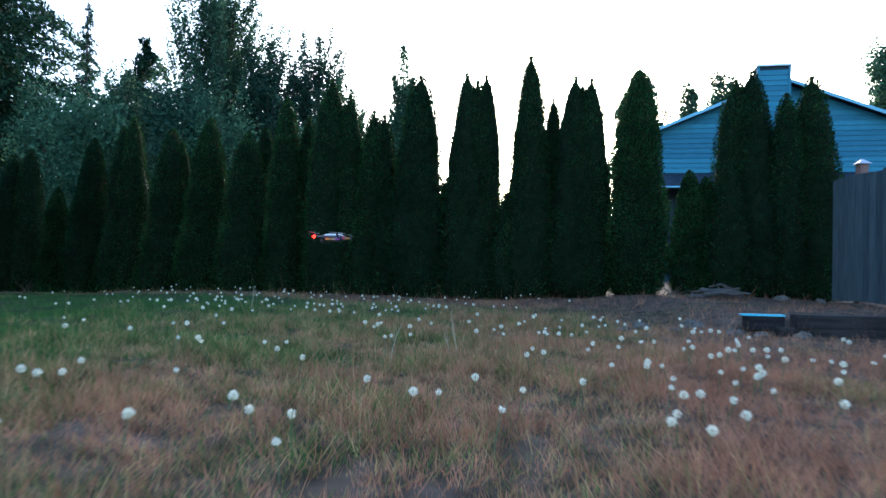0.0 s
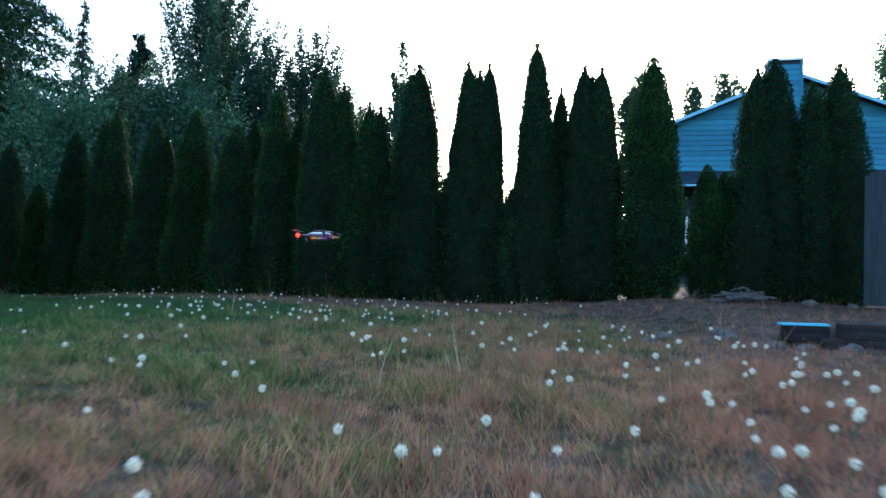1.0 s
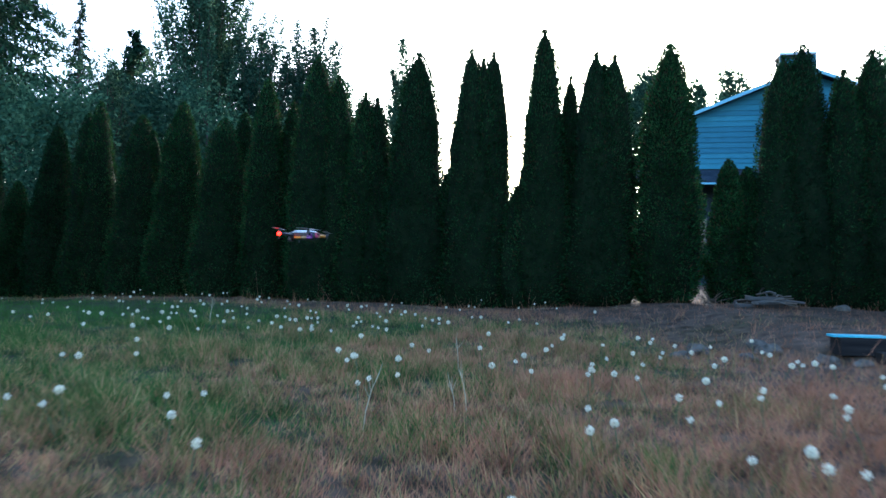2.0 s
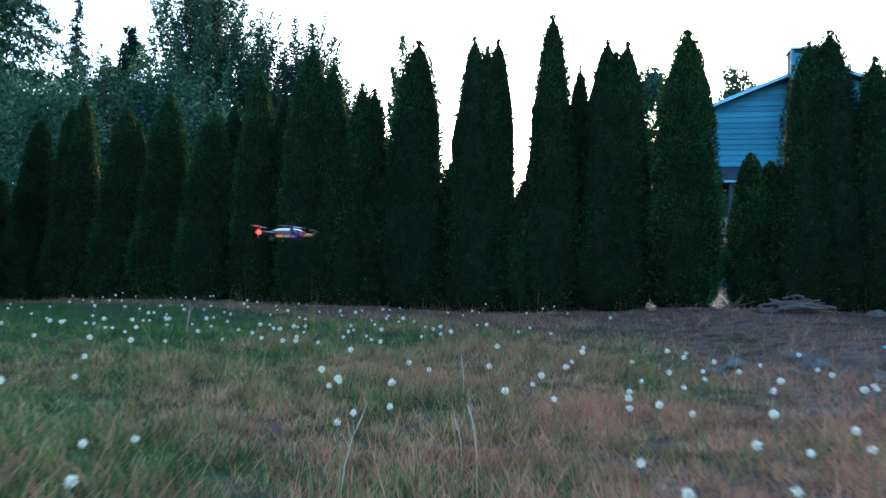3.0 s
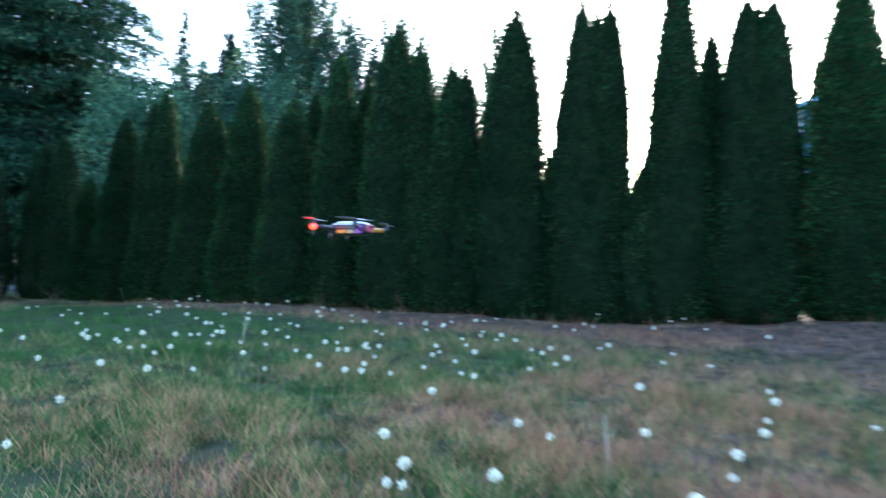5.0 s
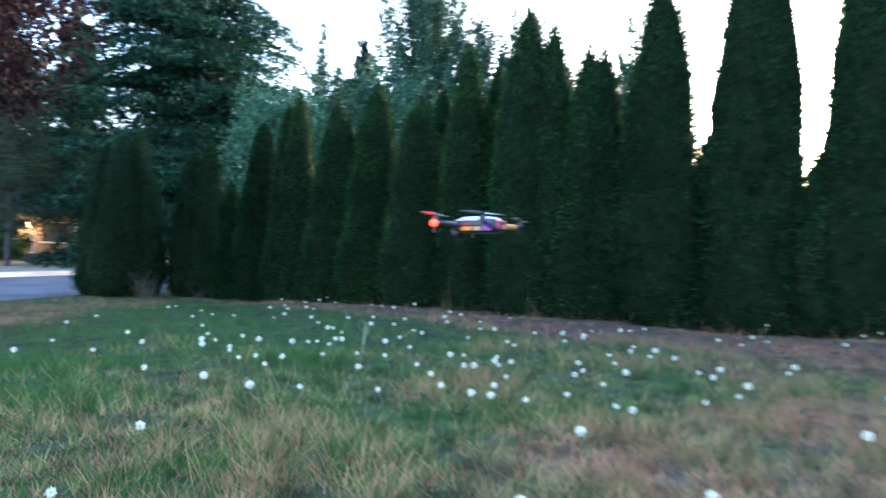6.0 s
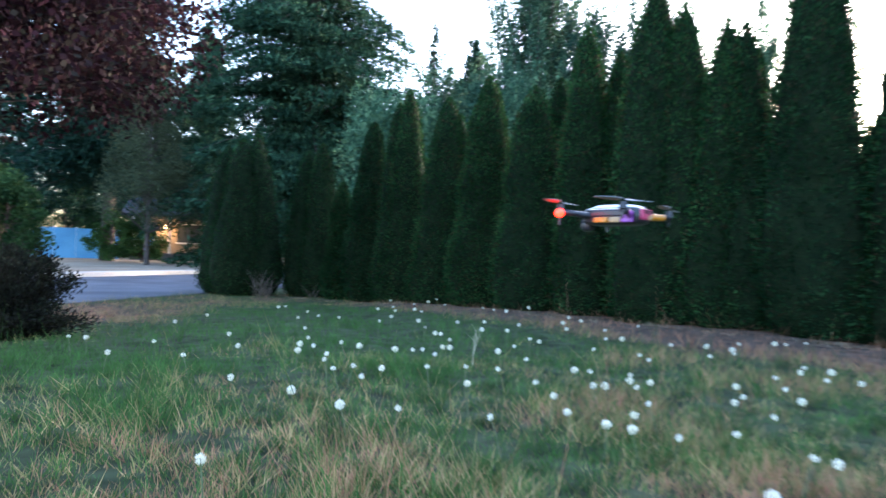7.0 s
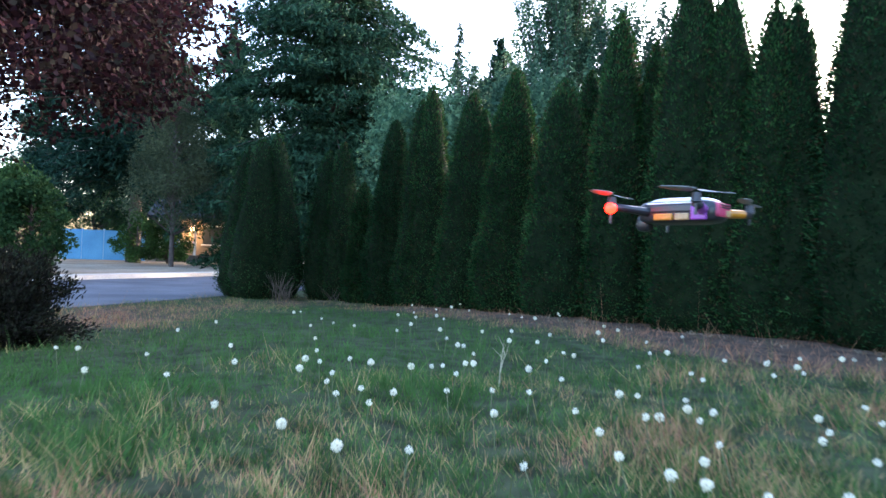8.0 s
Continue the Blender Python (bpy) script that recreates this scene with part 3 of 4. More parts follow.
# ---------------------------------------------------------------- the house behind the hedge
SIDING = wood("blue_siding", (0.035, 0.16, 0.23), (0.05, 0.2, 0.28), (2, 2, 18), 0.6)
TRIM = mottled("white_trim", (0.68, 0.7, 0.7), (0.78, 0.78, 0.76), 2, 0.5, 0.1, 30)
BLUE_TRIM = mottled("blue_trim", (0.16, 0.4, 0.52), (0.2, 0.46, 0.58), 2, 0.5, 0.1, 30)
ROOFING = mottled("roof_shingle", (0.02, 0.03, 0.045), (0.035, 0.05, 0.07), 3, 0.9, 0.7, 25)
# wall tone darkened to carry the shade under the skirt roof
DARK_WALL = mottled("shaded_wall", (0.025, 0.04, 0.05), (0.04, 0.06, 0.072), 2, 0.8, 0.2, 20)
GLASS = material("window_glass", (0.04, 0.05, 0.06), 0.08)[0]
METAL = material("grey_metal", (0.45, 0.47, 0.5), 0.35, 0.9)[0]


def slab(points, thick, along):
    """A flat polygon given an even thickness."""
    bm = bmesh.new()
    a = [bm.verts.new(p) for p in points]
    b = [bm.verts.new(tuple(Vector(p) + Vector(along) * thick)) for p in points]
    bm.faces.new(a)
    bm.faces.new(list(reversed(b)))
    for i in range(len(a)):
        j = (i + 1) % len(a)
        bm.faces.new((a[j], a[i], b[i], b[j]))
    bmesh.ops.recalc_face_normals(bm, faces=bm.faces)
    return bm


def house():
    """Gable end to the lawn; local x runs along the gable wall, y goes away from the lawn."""
    W, EAVE, APEX, FOOT, DEEP = 8.6, 5.4, 7.15, 4.05, 9.0
    h = empty("house", pose(7.26, 23.42, 0, 0, 0, -13.5), "two-storey house with blue lap siding and a chimney", "house")
    wall = part("wall", slab([(0, 0.06, 0), (W, 0.06, 0), (W, 0.06, EAVE), (W / 2, 0.06, APEX), (0, 0.06, EAVE)], DEEP, (0, 1, 0)), DARK_WALL, h)
    z, k = FOOT, 0
    while z < APEX - 0.12:
        top = z + 0.175
        def half(v):
            return W / 2 if v <= EAVE else W / 2 * (APEX - v) / (APEX - EAVE)
        a, b = half(z), half(min(top, APEX - 0.02))
        bm = slab([(W / 2 - a, 0.025, z), (W / 2 + a, 0.025, z), (W / 2 + b, 0.05, top), (W / 2 - b, 0.05, top)], 0.012, (0, 1, 0))
        part("siding_board", bm, SIDING, wall)
        z = top
    for x in (-0.02, W - 0.1):
        part("corner_trim", box(x, -0.01, FOOT, x + 0.12, 0.1, EAVE, 0.006), TRIM, h, "white corner board")
    over, t = 0.35, 0.11
    for s in (-1, 1):
        run = W / 2 + 0.3
        drop = (APEX - EAVE) / (W / 2) * run
        bm = slab([(W / 2, -over, APEX + 0.1), (W / 2 + s * run, -over, APEX + 0.1 - drop), (W / 2 + s * run, -over, APEX + 0.1 - drop - 0.05), (W / 2, -over, APEX + 0.05)], DEEP + 2 * over, (0, 1, 0))
        part("roof", bm, ROOFING, h, "dark shingle roof slope")
        bm = slab([(W / 2, -over - 0.03, APEX + 0.09), (W / 2 + s * run, -over - 0.03, APEX + 0.09 - drop), (W / 2 + s * run, -over - 0.03, APEX + 0.09 - drop - t), (W / 2, -over - 0.03, APEX + 0.09 - t)], 0.03, (0, 1, 0))
        part("bargeboard", bm, BLUE_TRIM, h, "light blue bargeboard along the gable")
    # chimney chase
    ch = part("chimney", box(3.45, -0.62, 0, 4.4, 0.02, 7.55, 0.01), DARK_WALL, h, "siding-clad chimney chase")
    z = 0.4
    while z < 7.35:
        part("siding_board", slab([(3.43, -0.65, z), (4.42, -0.65, z), (4.42, -0.63, z + 0.17), (3.43, -0.63, z + 0.17)], 0.012, (0, 1, 0)), SIDING, ch)
        z += 0.175
    for x in (3.4, 4.37):
        part("corner_trim", box(x, -0.67, 0.3, x + 0.08, -0.58, 7.5, 0.005), SIDING, ch)
    part("chimney_cap", box(3.38, -0.7, 7.52, 4.47, 0.1, 7.6, 0.01), METAL, ch, "grey metal cap")
    # lower skirt roof and the porch below, whose shade is in the wall colour
    part("porch_roof", slab([(-1.1, -1.3, 3.45), (W + 1.2, -1.3, 3.45), (W + 1.2, 0.02, 4.02), (-1.1, 0.02, 4.02)], 0.08, (0, 0, -1)), ROOFING, h, "dark low skirt roof")
    part("gutter", box(-1.15, -1.4, 3.36, W + 1.25, -1.3, 3.42, 0.02), BLUE_TRIM, h, "light blue gutter")
    for x in (-1.0, 1.6, 4.9, W + 0.9):
        part("porch_post", box(x, -1.25, 0, x + 0.12, -1.12, 3.4, 0.01), DARK_WALL, h)
    win = part("window", box(-0.06, 0.35, 4.25, 0.0, 1.75, 5.15), GLASS, h, "side window reflecting the bright sky")
    for y0, y1 in ((0.25, 0.35), (1.75, 1.85)):
        part("frame", box(-0.09, y0, 4.15, 0.0, y1, 5.25), TRIM, win, "white frame")
    for z0, z1 in ((4.15, 4.25), (5.15, 5.25)):
        part("frame", box(-0.09, 0.35, z0, 0.0, 1.75, z1), TRIM, win, "white frame")
    for x in (1.1, 5.4):
        low = part("window", box(x, -0.01, 1.2, x + 1.3, 0.05, 2.4), GLASS, h, "dark window under the porch roof")
        part("frame", box(x - 0.08, -0.03, 1.12, x, 0.05, 2.48), TRIM, low)
        part("frame", box(x + 1.3, -0.03, 1.12, x + 1.38, 0.05, 2.48), TRIM, low)


house()

# ---------------------------------------------------------------- board fence, terrace timbers, lumber
FENCE_WOOD = wood("weathered_fence", (0.04, 0.055, 0.062), (0.075, 0.095, 0.1), (14, 14, 1.2), 0.85)
POST_WOOD = wood("stained_post", (0.16, 0.09, 0.075), (0.24, 0.14, 0.11), (14, 14, 1.5), 0.8)
TIMBER = wood("old_timber", (0.016, 0.014, 0.014), (0.042, 0.036, 0.033), (1.2, 14, 14), 0.9)
GREY_WOOD = wood("grey_lumber", (0.07, 0.065, 0.06), (0.15, 0.14, 0.13), (1.5, 14, 14), 0.9)
BLUE_PAINT = mottled("blue_paint", (0.12, 0.55, 0.68), (0.18, 0.62, 0.74), 8, 0.3, 0.15, 60)
STONE = mottled("stone", (0.08, 0.072, 0.062), (0.16, 0.142, 0.12), 6, 0.85, 0.6, 25)


def fence():
    f = tagged(new("fence"), "weathered grey-blue board fence beside the terrace", "fence")
    x0, y0, x1, y1 = 5.78, 9.75, 5.45, -3.0
    length = math.hypot(x1 - x0, y1 - y0)
    ang = math.atan2(y1 - y0, x1 - x0)
    f.matrix_world = Matrix.Translation((x0, y0, 0)) @ Matrix.Rotation(ang, 4, "Z")
    n = int(length / 0.145)
    for i in range(n):
        a = i * 0.145
        wx, wy = x0 + math.cos(ang) * a, y0 + math.sin(ang) * a
        z = float(ground_z(wx, wy)) + 0.03
        part("board", box(a, -0.012 + rng.uniform(-0.004, 0.004), z, a + 0.139, 0.01, 2.0 + rng.uniform(-0.015, 0.015), 0.003), FENCE_WOOD, f)
    for z in (0.6, 1.7):
        part("rail", box(0, 0.012, z, length, 0.05, z + 0.09), FENCE_WOOD, f)
    for i in range(6):
        a = 0.5 + i * 2.3
        post = part("post", box(a - 0.06, 0.052, -0.1, a + 0.06, 0.17, 2.16, 0.006), POST_WOOD, f, "red-brown stained post")
        bm = bmesh.new()
        bmesh.ops.create_cone(bm, cap_ends=True, segments=4, radius1=0.13, radius2=0.02, depth=0.07, matrix=Matrix.Translation((a, 0.11, 2.2)) @ Matrix.Rotation(math.pi / 4, 4, "Z"))
        part("post_cap", bm, METAL, post, "pale pyramid cap")


def plank(name, x, y, z, length, wide, thick, turn, mat, label, category, tilt=0.0, group=""):
    bm = box(-length / 2, -wide / 2, 0, length / 2, wide / 2, thick, min(0.012, thick * 0.2))
    me = bpy.data.meshes.new(name)
    bm.to_mesh(me)
    bm.free()
    me.materials.append(mat)
    ob = new(name, me)
    ob.matrix_world = pose(x, y, z, 0, tilt, turn)
    return tagged(ob, label, category, group)


fence()
for k, (tx, ty, tl, tz) in enumerate(((4.35, 6.22, 2.3, -0.05), (4.42, 6.25, 2.15, 0.08), (3.12, 6.39, 0.36, 0.045))):
    plank("landscape_timber", tx, ty, tz, tl, 0.14, 0.135, -4 + 3 * k, TIMBER, "dark rotting landscape timber holding the terrace", "timber", group="terrace timbers")
plank("painted_board", 3.1, 6.38, 0.182, 0.4, 0.1, 0.018, -2, BLUE_PAINT, "small light-blue painted board lying on a terrace timber", "board")
for k, (lx, ly, ll, lt, lw) in enumerate(((3.98, 9.72, 0.75, 22, 0.1), (4.1, 9.7, 0.6, 30, 0.1), (4.04, 9.72, 0.5, 12, 0.09))):
    plank("scrap_lumber", lx, ly, float(ground_z(lx, ly)) + 0.046 * k, ll, lw, 0.045, lt, GREY_WOOD, "grey weathered scrap lumber by the hedge foot", "lumber", 0, "scrap lumber pile")


def brush_pile(x, y, count, spread, height):
    """Cut branches thrown in a low heap."""
    pile = empty("brush_pile", pose(x, y, float(ground_z(x, y))), "low heap of grey cut branches at the hedge foot", "brush pile")
    for i in range(count):
        a, ln = rng.uniform(0, 6.28), rng.uniform(0.2, 0.55)
        cx, cy = rng.normal(0, spread * 0.4), rng.normal(0, spread * 0.25)
        z = 0.015 + height * max(0.0, 1 - math.hypot(cx, cy) / spread) * rng.uniform(0.2, 1)
        d = np.array([math.cos(a), math.sin(a) * 0.7, rng.normal(0, 0.12)]) * ln * 0.5
        mid = np.array([cx, cy, z])
        v, f = [], []
        p0, p1 = mid - d, mid + d
        p0[2], p1[2] = max(0.012, p0[2]), max(0.012, p1[2])
        rr = rng.uniform(0.008, 0.022)
        tube_into(v, f, [tuple(p0), tuple(mid + [rng.normal(0, 0.02), rng.normal(0, 0.02), 0.02]), tuple(p1)], [rr, rr * 0.8, rr * 0.45], 6)
        under("branch", mesh_of("branch", v, f, PALE_BARK if i % 3 else GREY_WOOD, True), pile)


brush_pile(4.12, 9.85, 34, 0.42, 0.22)


def rock(x, y, size, label="grey fieldstone half sunk in the grass", mat=None):
    bm = bmesh.new()
    bmesh.ops.create_icosphere(bm, subdivisions=3, radius=size)
    off = Vector((x * 3, y * 3, 0))
    for v in bm.verts:
        n = v.co.normalized()
        v.co *= 1 + 0.35 * noise.noise(n * 1.3 + off) + 0.12 * noise.noise(n * 4 + off)
        v.co.z *= 0.68
    me = bpy.data.meshes.new("rock")
    bm.to_mesh(me)
    bm.free()
    me.materials.append(mat or STONE)
    ob = new("rock", me)
    ob.matrix_world = pose(x, y, float(ground_z(x, y)) + size * 0.2, 0, 0, x * 77)
    tagged(ob, label, "rock", "stones along the terrace")


for rx, ry, rs in ((2.75, 6.15, 0.09), (2.95, 6.05, 0.07), (3.35, 6.1, 0.08), (2.5, 6.5, 0.1), (2.2, 6.2, 0.07), (2.0, 6.6, 0.1), (1.75, 6.3, 0.08), (4.95, 9.6, 0.09), (5.35, 9.3, 0.07), (2.6, 6.9, 0.08)):
    rock(rx, ry, rs * 0.95)


# dead stems at the hedge's street end
def dead_stems(x, y, count, height):
    v, f = [], []
    for i in range(count):
        w, out = rng.uniform(0, 6.28), rng.uniform(0.08, 0.34)
        h = height * rng.uniform(0.5, 1)
        tube_into(v, f, [(rng.normal(0, 0.07), rng.normal(0, 0.07), -0.02), (math.cos(w) * out * 0.4, math.sin(w) * out * 0.4, h * 0.5), (math.cos(w) * out, math.sin(w) * out, h)], [0.0055, 0.004, 0.0015], 5, False)
    ob = tagged(new("dead_stems", mesh_of("dead_stems", v, f, PALE_BARK, True)), "bleached dead stems at the foot of the hedge", "dead plant", "dead stems at the hedge foot", "stuff")
    ob.matrix_world = pose(x, y, float(ground_z(x, y)))


for sx, sy, sn, sh in ((-10.55, 14.55, 26, 0.62), (-10.45, 14.7, 20, 0.45), (-9.4, 14.9, 9, 0.35), (3.68, 10.5, 14, 0.22), (3.74, 10.62, 12, 0.2)):
    dead_stems(sx, sy, sn, sh)

# ---------------------------------------------------------------- across the street
SHEET = mottled("blue_sheet_fence", (0.09, 0.32, 0.58), (0.14, 0.42, 0.68), 0.8, 0.5, 0.1, 20)
CREAM = mottled("cream_wall", (0.2, 0.17, 0.13), (0.26, 0.22, 0.17), 1, 0.8, 0.1, 20)
LAMP = bpy.data.materials.new("porch_lamp_glow")
LAMP.use_nodes = True
lp = LAMP.node_tree.nodes["Principled BSDF"]
lp.inputs["Emission Color"].default_value, lp.inputs["Emission Strength"].default_value = (1.0, 0.55, 0.2, 1), 3.0
CHAIR_BLUE = material("chair_blue", (0.03, 0.16, 0.5), 0.4)[0]


def far_fence():
    f = empty("panel_fence", pose(-41.5, 27.0, -0.155, 0, 0, 58), "pale blue panel fence across the street", "fence")
    for i in range(4):
        part("panel", box(i * 1.2, 0, 0, i * 1.2 + 1.18, 0.04, 1.85), SHEET, f)
        part("post", box(i * 1.2 - 0.05, 0.045, 0, i * 1.2 + 0.05, 0.12, 1.92), TRIM, f)


def porch_house():
    h = empty("porch_house", pose(-37.3, 30.6, -0.155, 0, 0, 48), "low house with a lit porch across the street", "house")
    part("wall", box(0.0, 3.0, 0, 9, 9, 2.9), CREAM, h)
    part("roof", slab([(-0.6, 0.2, 2.75), (9.6, 0.2, 2.75), (9.6, 6.0, 4.3), (-0.6, 6.0, 4.3)], 0.15, (0, 0, 1)), ROOFING, h, "dark shingle porch roof")
    part("deck", box(0, 0.3, 0, 9, 3.0, 0.45), GREY_WOOD, h, "grey porch deck")
    for x in (0.1, 2.2, 4.4, 8.8):
        part("porch_post", box(x, 0.4, 0.45, x + 0.14, 0.54, 2.75), TRIM, h, "white porch post")
    part("handrail", box(0.2, 0.42, 1.25, 2.2, 0.5, 1.33), TRIM, h)
    win = part("window", box(2.6, 2.95, 1.2, 4.0, 3.02, 2.4), GLASS, h)
    part("frame", box(2.5, 2.93, 1.12, 4.1, 2.99, 1.2), TRIM, win)
    part("frame", box(2.5, 2.93, 2.4, 4.1, 2.99, 2.48), TRIM, win)
    bm = bmesh.new()
    bmesh.ops.create_uvsphere(bm, u_segments=14, v_segments=10, radius=0.16, matrix=Matrix.Translation((1.9, 2.7, 2.2)))
    part("porch_lamp", bm, LAMP, h, "warm glowing porch lamp")
    ch = empty("porch_chair", pose(-37.3, 30.6, 0.295, 0, 0, 48) @ pose(1.0, 1.5, 0), "blue chair on the lit porch", "chair")
    part("seat", box(-0.3, -0.28, 0.4, 0.3, 0.3, 0.46, 0.01), CHAIR_BLUE, ch)
    part("backrest", box(-0.3, 0.26, 0.46, 0.3, 0.31, 1.05, 0.01), CHAIR_BLUE, ch)
    for lx in (-0.27, 0.22):
        for ly in (-0.26, 0.24):
            part("leg", box(lx, ly, 0, lx + 0.05, ly + 0.05, 0.4), CHAIR_BLUE, ch)


far_fence()
porch_house()
lamp_light = new("porch_light", bpy.data.lights.new("porch_light", "POINT"))
lamp_light.data.energy, lamp_light.data.color, lamp_light.data.shadow_soft_size = 14, (1.0, 0.55, 0.22), 0.16
lamp_light.matrix_world = pose(-37.3, 30.6, -0.155, 0, 0, 48) @ pose(1.9, 2.4, 2.0)


# ---------------------------------------------------------------- the quadcopter
def paint(name, col, rough=0.3):
    return mottled(name, tuple(c * 0.9 for c in col), tuple(min(1, c * 1.1) for c in col), 40, rough, 0.05, 300)


SHELL = paint("dark_shell", (0.02, 0.022, 0.028))
WHITE_SKIN, RED_SKIN, PURPLE_SKIN = paint("white_decal", (0.75, 0.78, 0.8)), paint("red_decal", (0.5, 0.05, 0.12)), paint("purple_decal", (0.3, 0.06, 0.4))
ORANGE_SKIN, CYAN_SKIN, TAN_SKIN = paint("orange_decal", (0.5, 0.2, 0.015)), paint("cyan_decal", (0.04, 0.3, 0.42)), paint("tan_decal", (0.4, 0.26, 0.12))
DARK_METAL = material("dark_metal", (0.04, 0.04, 0.045), 0.4, 0.6)[0]
BLADE = material("grey_blade", (0.25, 0.26, 0.27), 0.4)[0]
LED = bpy.data.materials.new("red_arm_light")
LED.use_nodes = True
dp = LED.node_tree.nodes["Principled BSDF"]
dp.inputs["Base Color"].default_value = (0.8, 0.02, 0.02, 1)
dp.inputs["Emission Color"].default_value, dp.inputs["Emission Strength"].default_value = (1.0, 0.008, 0.0, 1), 2.5


def ellipsoid(cx, cy, cz, rx, ry, rz, power=1.0):
    bm = bmesh.new()
    bmesh.ops.create_uvsphere(bm, u_segments=24, v_segments=14, radius=1.0)
    for v in bm.verts:
        c = [math.copysign(abs(k) ** power, k) for k in v.co]
        v.co = Vector((cx + rx * c[0], cy + ry * c[1], cz + rz * c[2]))
    for f in bm.faces:
        f.smooth = True
    return bm


def quadcopter(m):
    """Nose along +y; arms fold out at the four corners."""
    q = empty("quadcopter", m, "camera drone with colourful decals hovering over the lawn", "drone")
    body = part("body", ellipsoid(0, 0, 0, 0.05, 0.125, 0.034, 0.45), SHELL, q, "dark rounded shell")
    part("top_shell", ellipsoid(0, -0.005, 0.02, 0.043, 0.105, 0.022, 0.6), WHITE_SKIN, body, "white top skin")
    part("canopy", ellipsoid(0, 0.03, 0.031, 0.03, 0.06, 0.0135, 0.7), SHELL, body, "glossy dark canopy")
    part("battery", box(-0.034, -0.129, -0.016, 0.036, -0.09, 0.024, 0.008), RED_SKIN, body, "red battery end")
    part("battery_patch", box(0.004, -0.132, -0.014, 0.028, -0.127, 0.004, 0.002), TAN_SKIN, body)
    part("battery_vent", box(-0.026, -0.1315, 0.008, 0.026, -0.127, 0.012, 0.001), SHELL, body)
    part("battery_vent", box(-0.026, -0.1315, 0.015, 0.026, -0.127, 0.019, 0.001), SHELL, body)
    part("side_decal", box(0.043, -0.07, -0.02, 0.054, 0.06, 0.01, 0.004), ORANGE_SKIN, body, "orange side panel")
    part("side_window", box(-0.053, -0.075, -0.004, -0.042, 0.075, 0.02, 0.005), SHELL, body, "glossy dark side panel")
    part("side_decal", box(-0.0545, 0.0, -0.026, -0.043, 0.06, -0.006, 0.004), ORANGE_SKIN, body, "orange side decal")
    part("side_decal", box(-0.0545, -0.05, -0.026, -0.043, -0.006, -0.006, 0.004), TAN_SKIN, body, "tan side decal")
    part("side_decal", box(-0.0545, -0.1, -0.026, -0.043, -0.055, 0.014, 0.004), PURPLE_SKIN, body, "purple side decal")
    part("side_stripe", box(-0.051, -0.07, 0.021, -0.041, 0.085, 0.026, 0.002), WHITE_SKIN, body, "white edge stripe")
    part("side_stripe", box(0.041, -0.02, 0.012, 0.051, 0.07, 0.022, 0.003), CYAN_SKIN, body, "light blue stripe")
    part("side_stripe", box(0.047, 0.02, -0.016, 0.0555, 0.03, 0.008, 0.002), SHELL, body)
    part("camera_gimbal", ellipsoid(0, 0.12, -0.03, 0.022, 0.024, 0.024, 0.7), SHELL, q)
    for sx, sy in ((-1, -1), (1, -1), (-1, 1), (1, 1)):
        mx, my, mz = sx * 0.155, sy * 0.125 + (0.01 if sy > 0 else 0), 0.006
        v, f = [], []
        tube_into(v, f, [(sx * 0.045, sy * 0.085, 0.0), (sx * 0.1, sy * 0.11, 0.004), (mx, my, mz)], [0.014, 0.011, 0.012], 10)
        arm = under("arm", mesh_of("arm", v, f, SHELL, True), q)
        if sy < 0:
            d1, d2 = Vector((sx * 0.062, sy * 0.094, 0.002)), Vector((sx * 0.128, sy * 0.119, 0.005))
            v, f = [], []
            tube_into(v, f, [tuple(d1), tuple((d1 + d2) / 2), tuple(d2)], [0.0145, 0.0132, 0.0125], 10, False)
            under("arm_decal", mesh_of("arm_decal", v, f, PURPLE_SKIN if sx < 0 else ORANGE_SKIN, True), arm, "purple arm wrap" if sx < 0 else "orange arm wrap")
        bm = bmesh.new()
        bmesh.ops.create_cone(bm, cap_ends=True, segments=20, radius1=0.0145, radius2=0.012, depth=0.024, matrix=Matrix.Translation((mx, my, mz + 0.016)))
        part("motor", bm, DARK_METAL, arm, "dark metal motor")
        leg = box(mx - 0.0035, my - 0.0035, mz - 0.05 if sy > 0 else mz - 0.03, mx + 0.0035, my + 0.0035, mz, 0.002)
        part("landing_leg", leg, SHELL, arm)
        if sy > 0:
            part("arm_light", ellipsoid(mx + sx * 0.012, my - 0.006, mz - 0.006, 0.017 if sx < 0 else 0.008, 0.017 if sx < 0 else 0.008, 0.016 if sx < 0 else 0.007), LED, arm, "glowing red arm light")
        turn = 0.35 * sx + (0.4 if sy > 0 else -0.15)
        for s in (0, math.pi):
            bv, bf = [], []
            for j in range(9):
                r = 0.008 + 0.1 * j / 8
                ch = 0.006 + 0.011 * math.sin(math.pi * min(1, 0.15 + 0.8 * j / 8))
                tw = 0.5 - 0.38 * j / 8
                for e in (-1, 1):
                    lx, ly, lz = r, e * ch * math.cos(tw), e * ch * math.sin(tw)
                    c, sn = math.cos(turn + s), math.sin(turn + s)
                    bv.append((mx + c * lx - sn * ly, my + sn * lx + c * ly, mz + 0.036 + lz * 0.6))
                    bv.append((mx + c * lx - sn * ly, my + sn * lx + c * ly, mz + 0.0345 + lz * 0.6))
            for j in range(8):
                o = 4 * j
                bf += [(o, o + 2, o + 6, o + 4), (o + 1, o + 5, o + 7, o + 3), (o, o + 4, o + 5, o + 1), (o + 2, o + 3, o + 7, o + 6)]
            under("propeller_blade", mesh_of("propeller_blade", bv, bf, BLADE, True), arm)
    return q


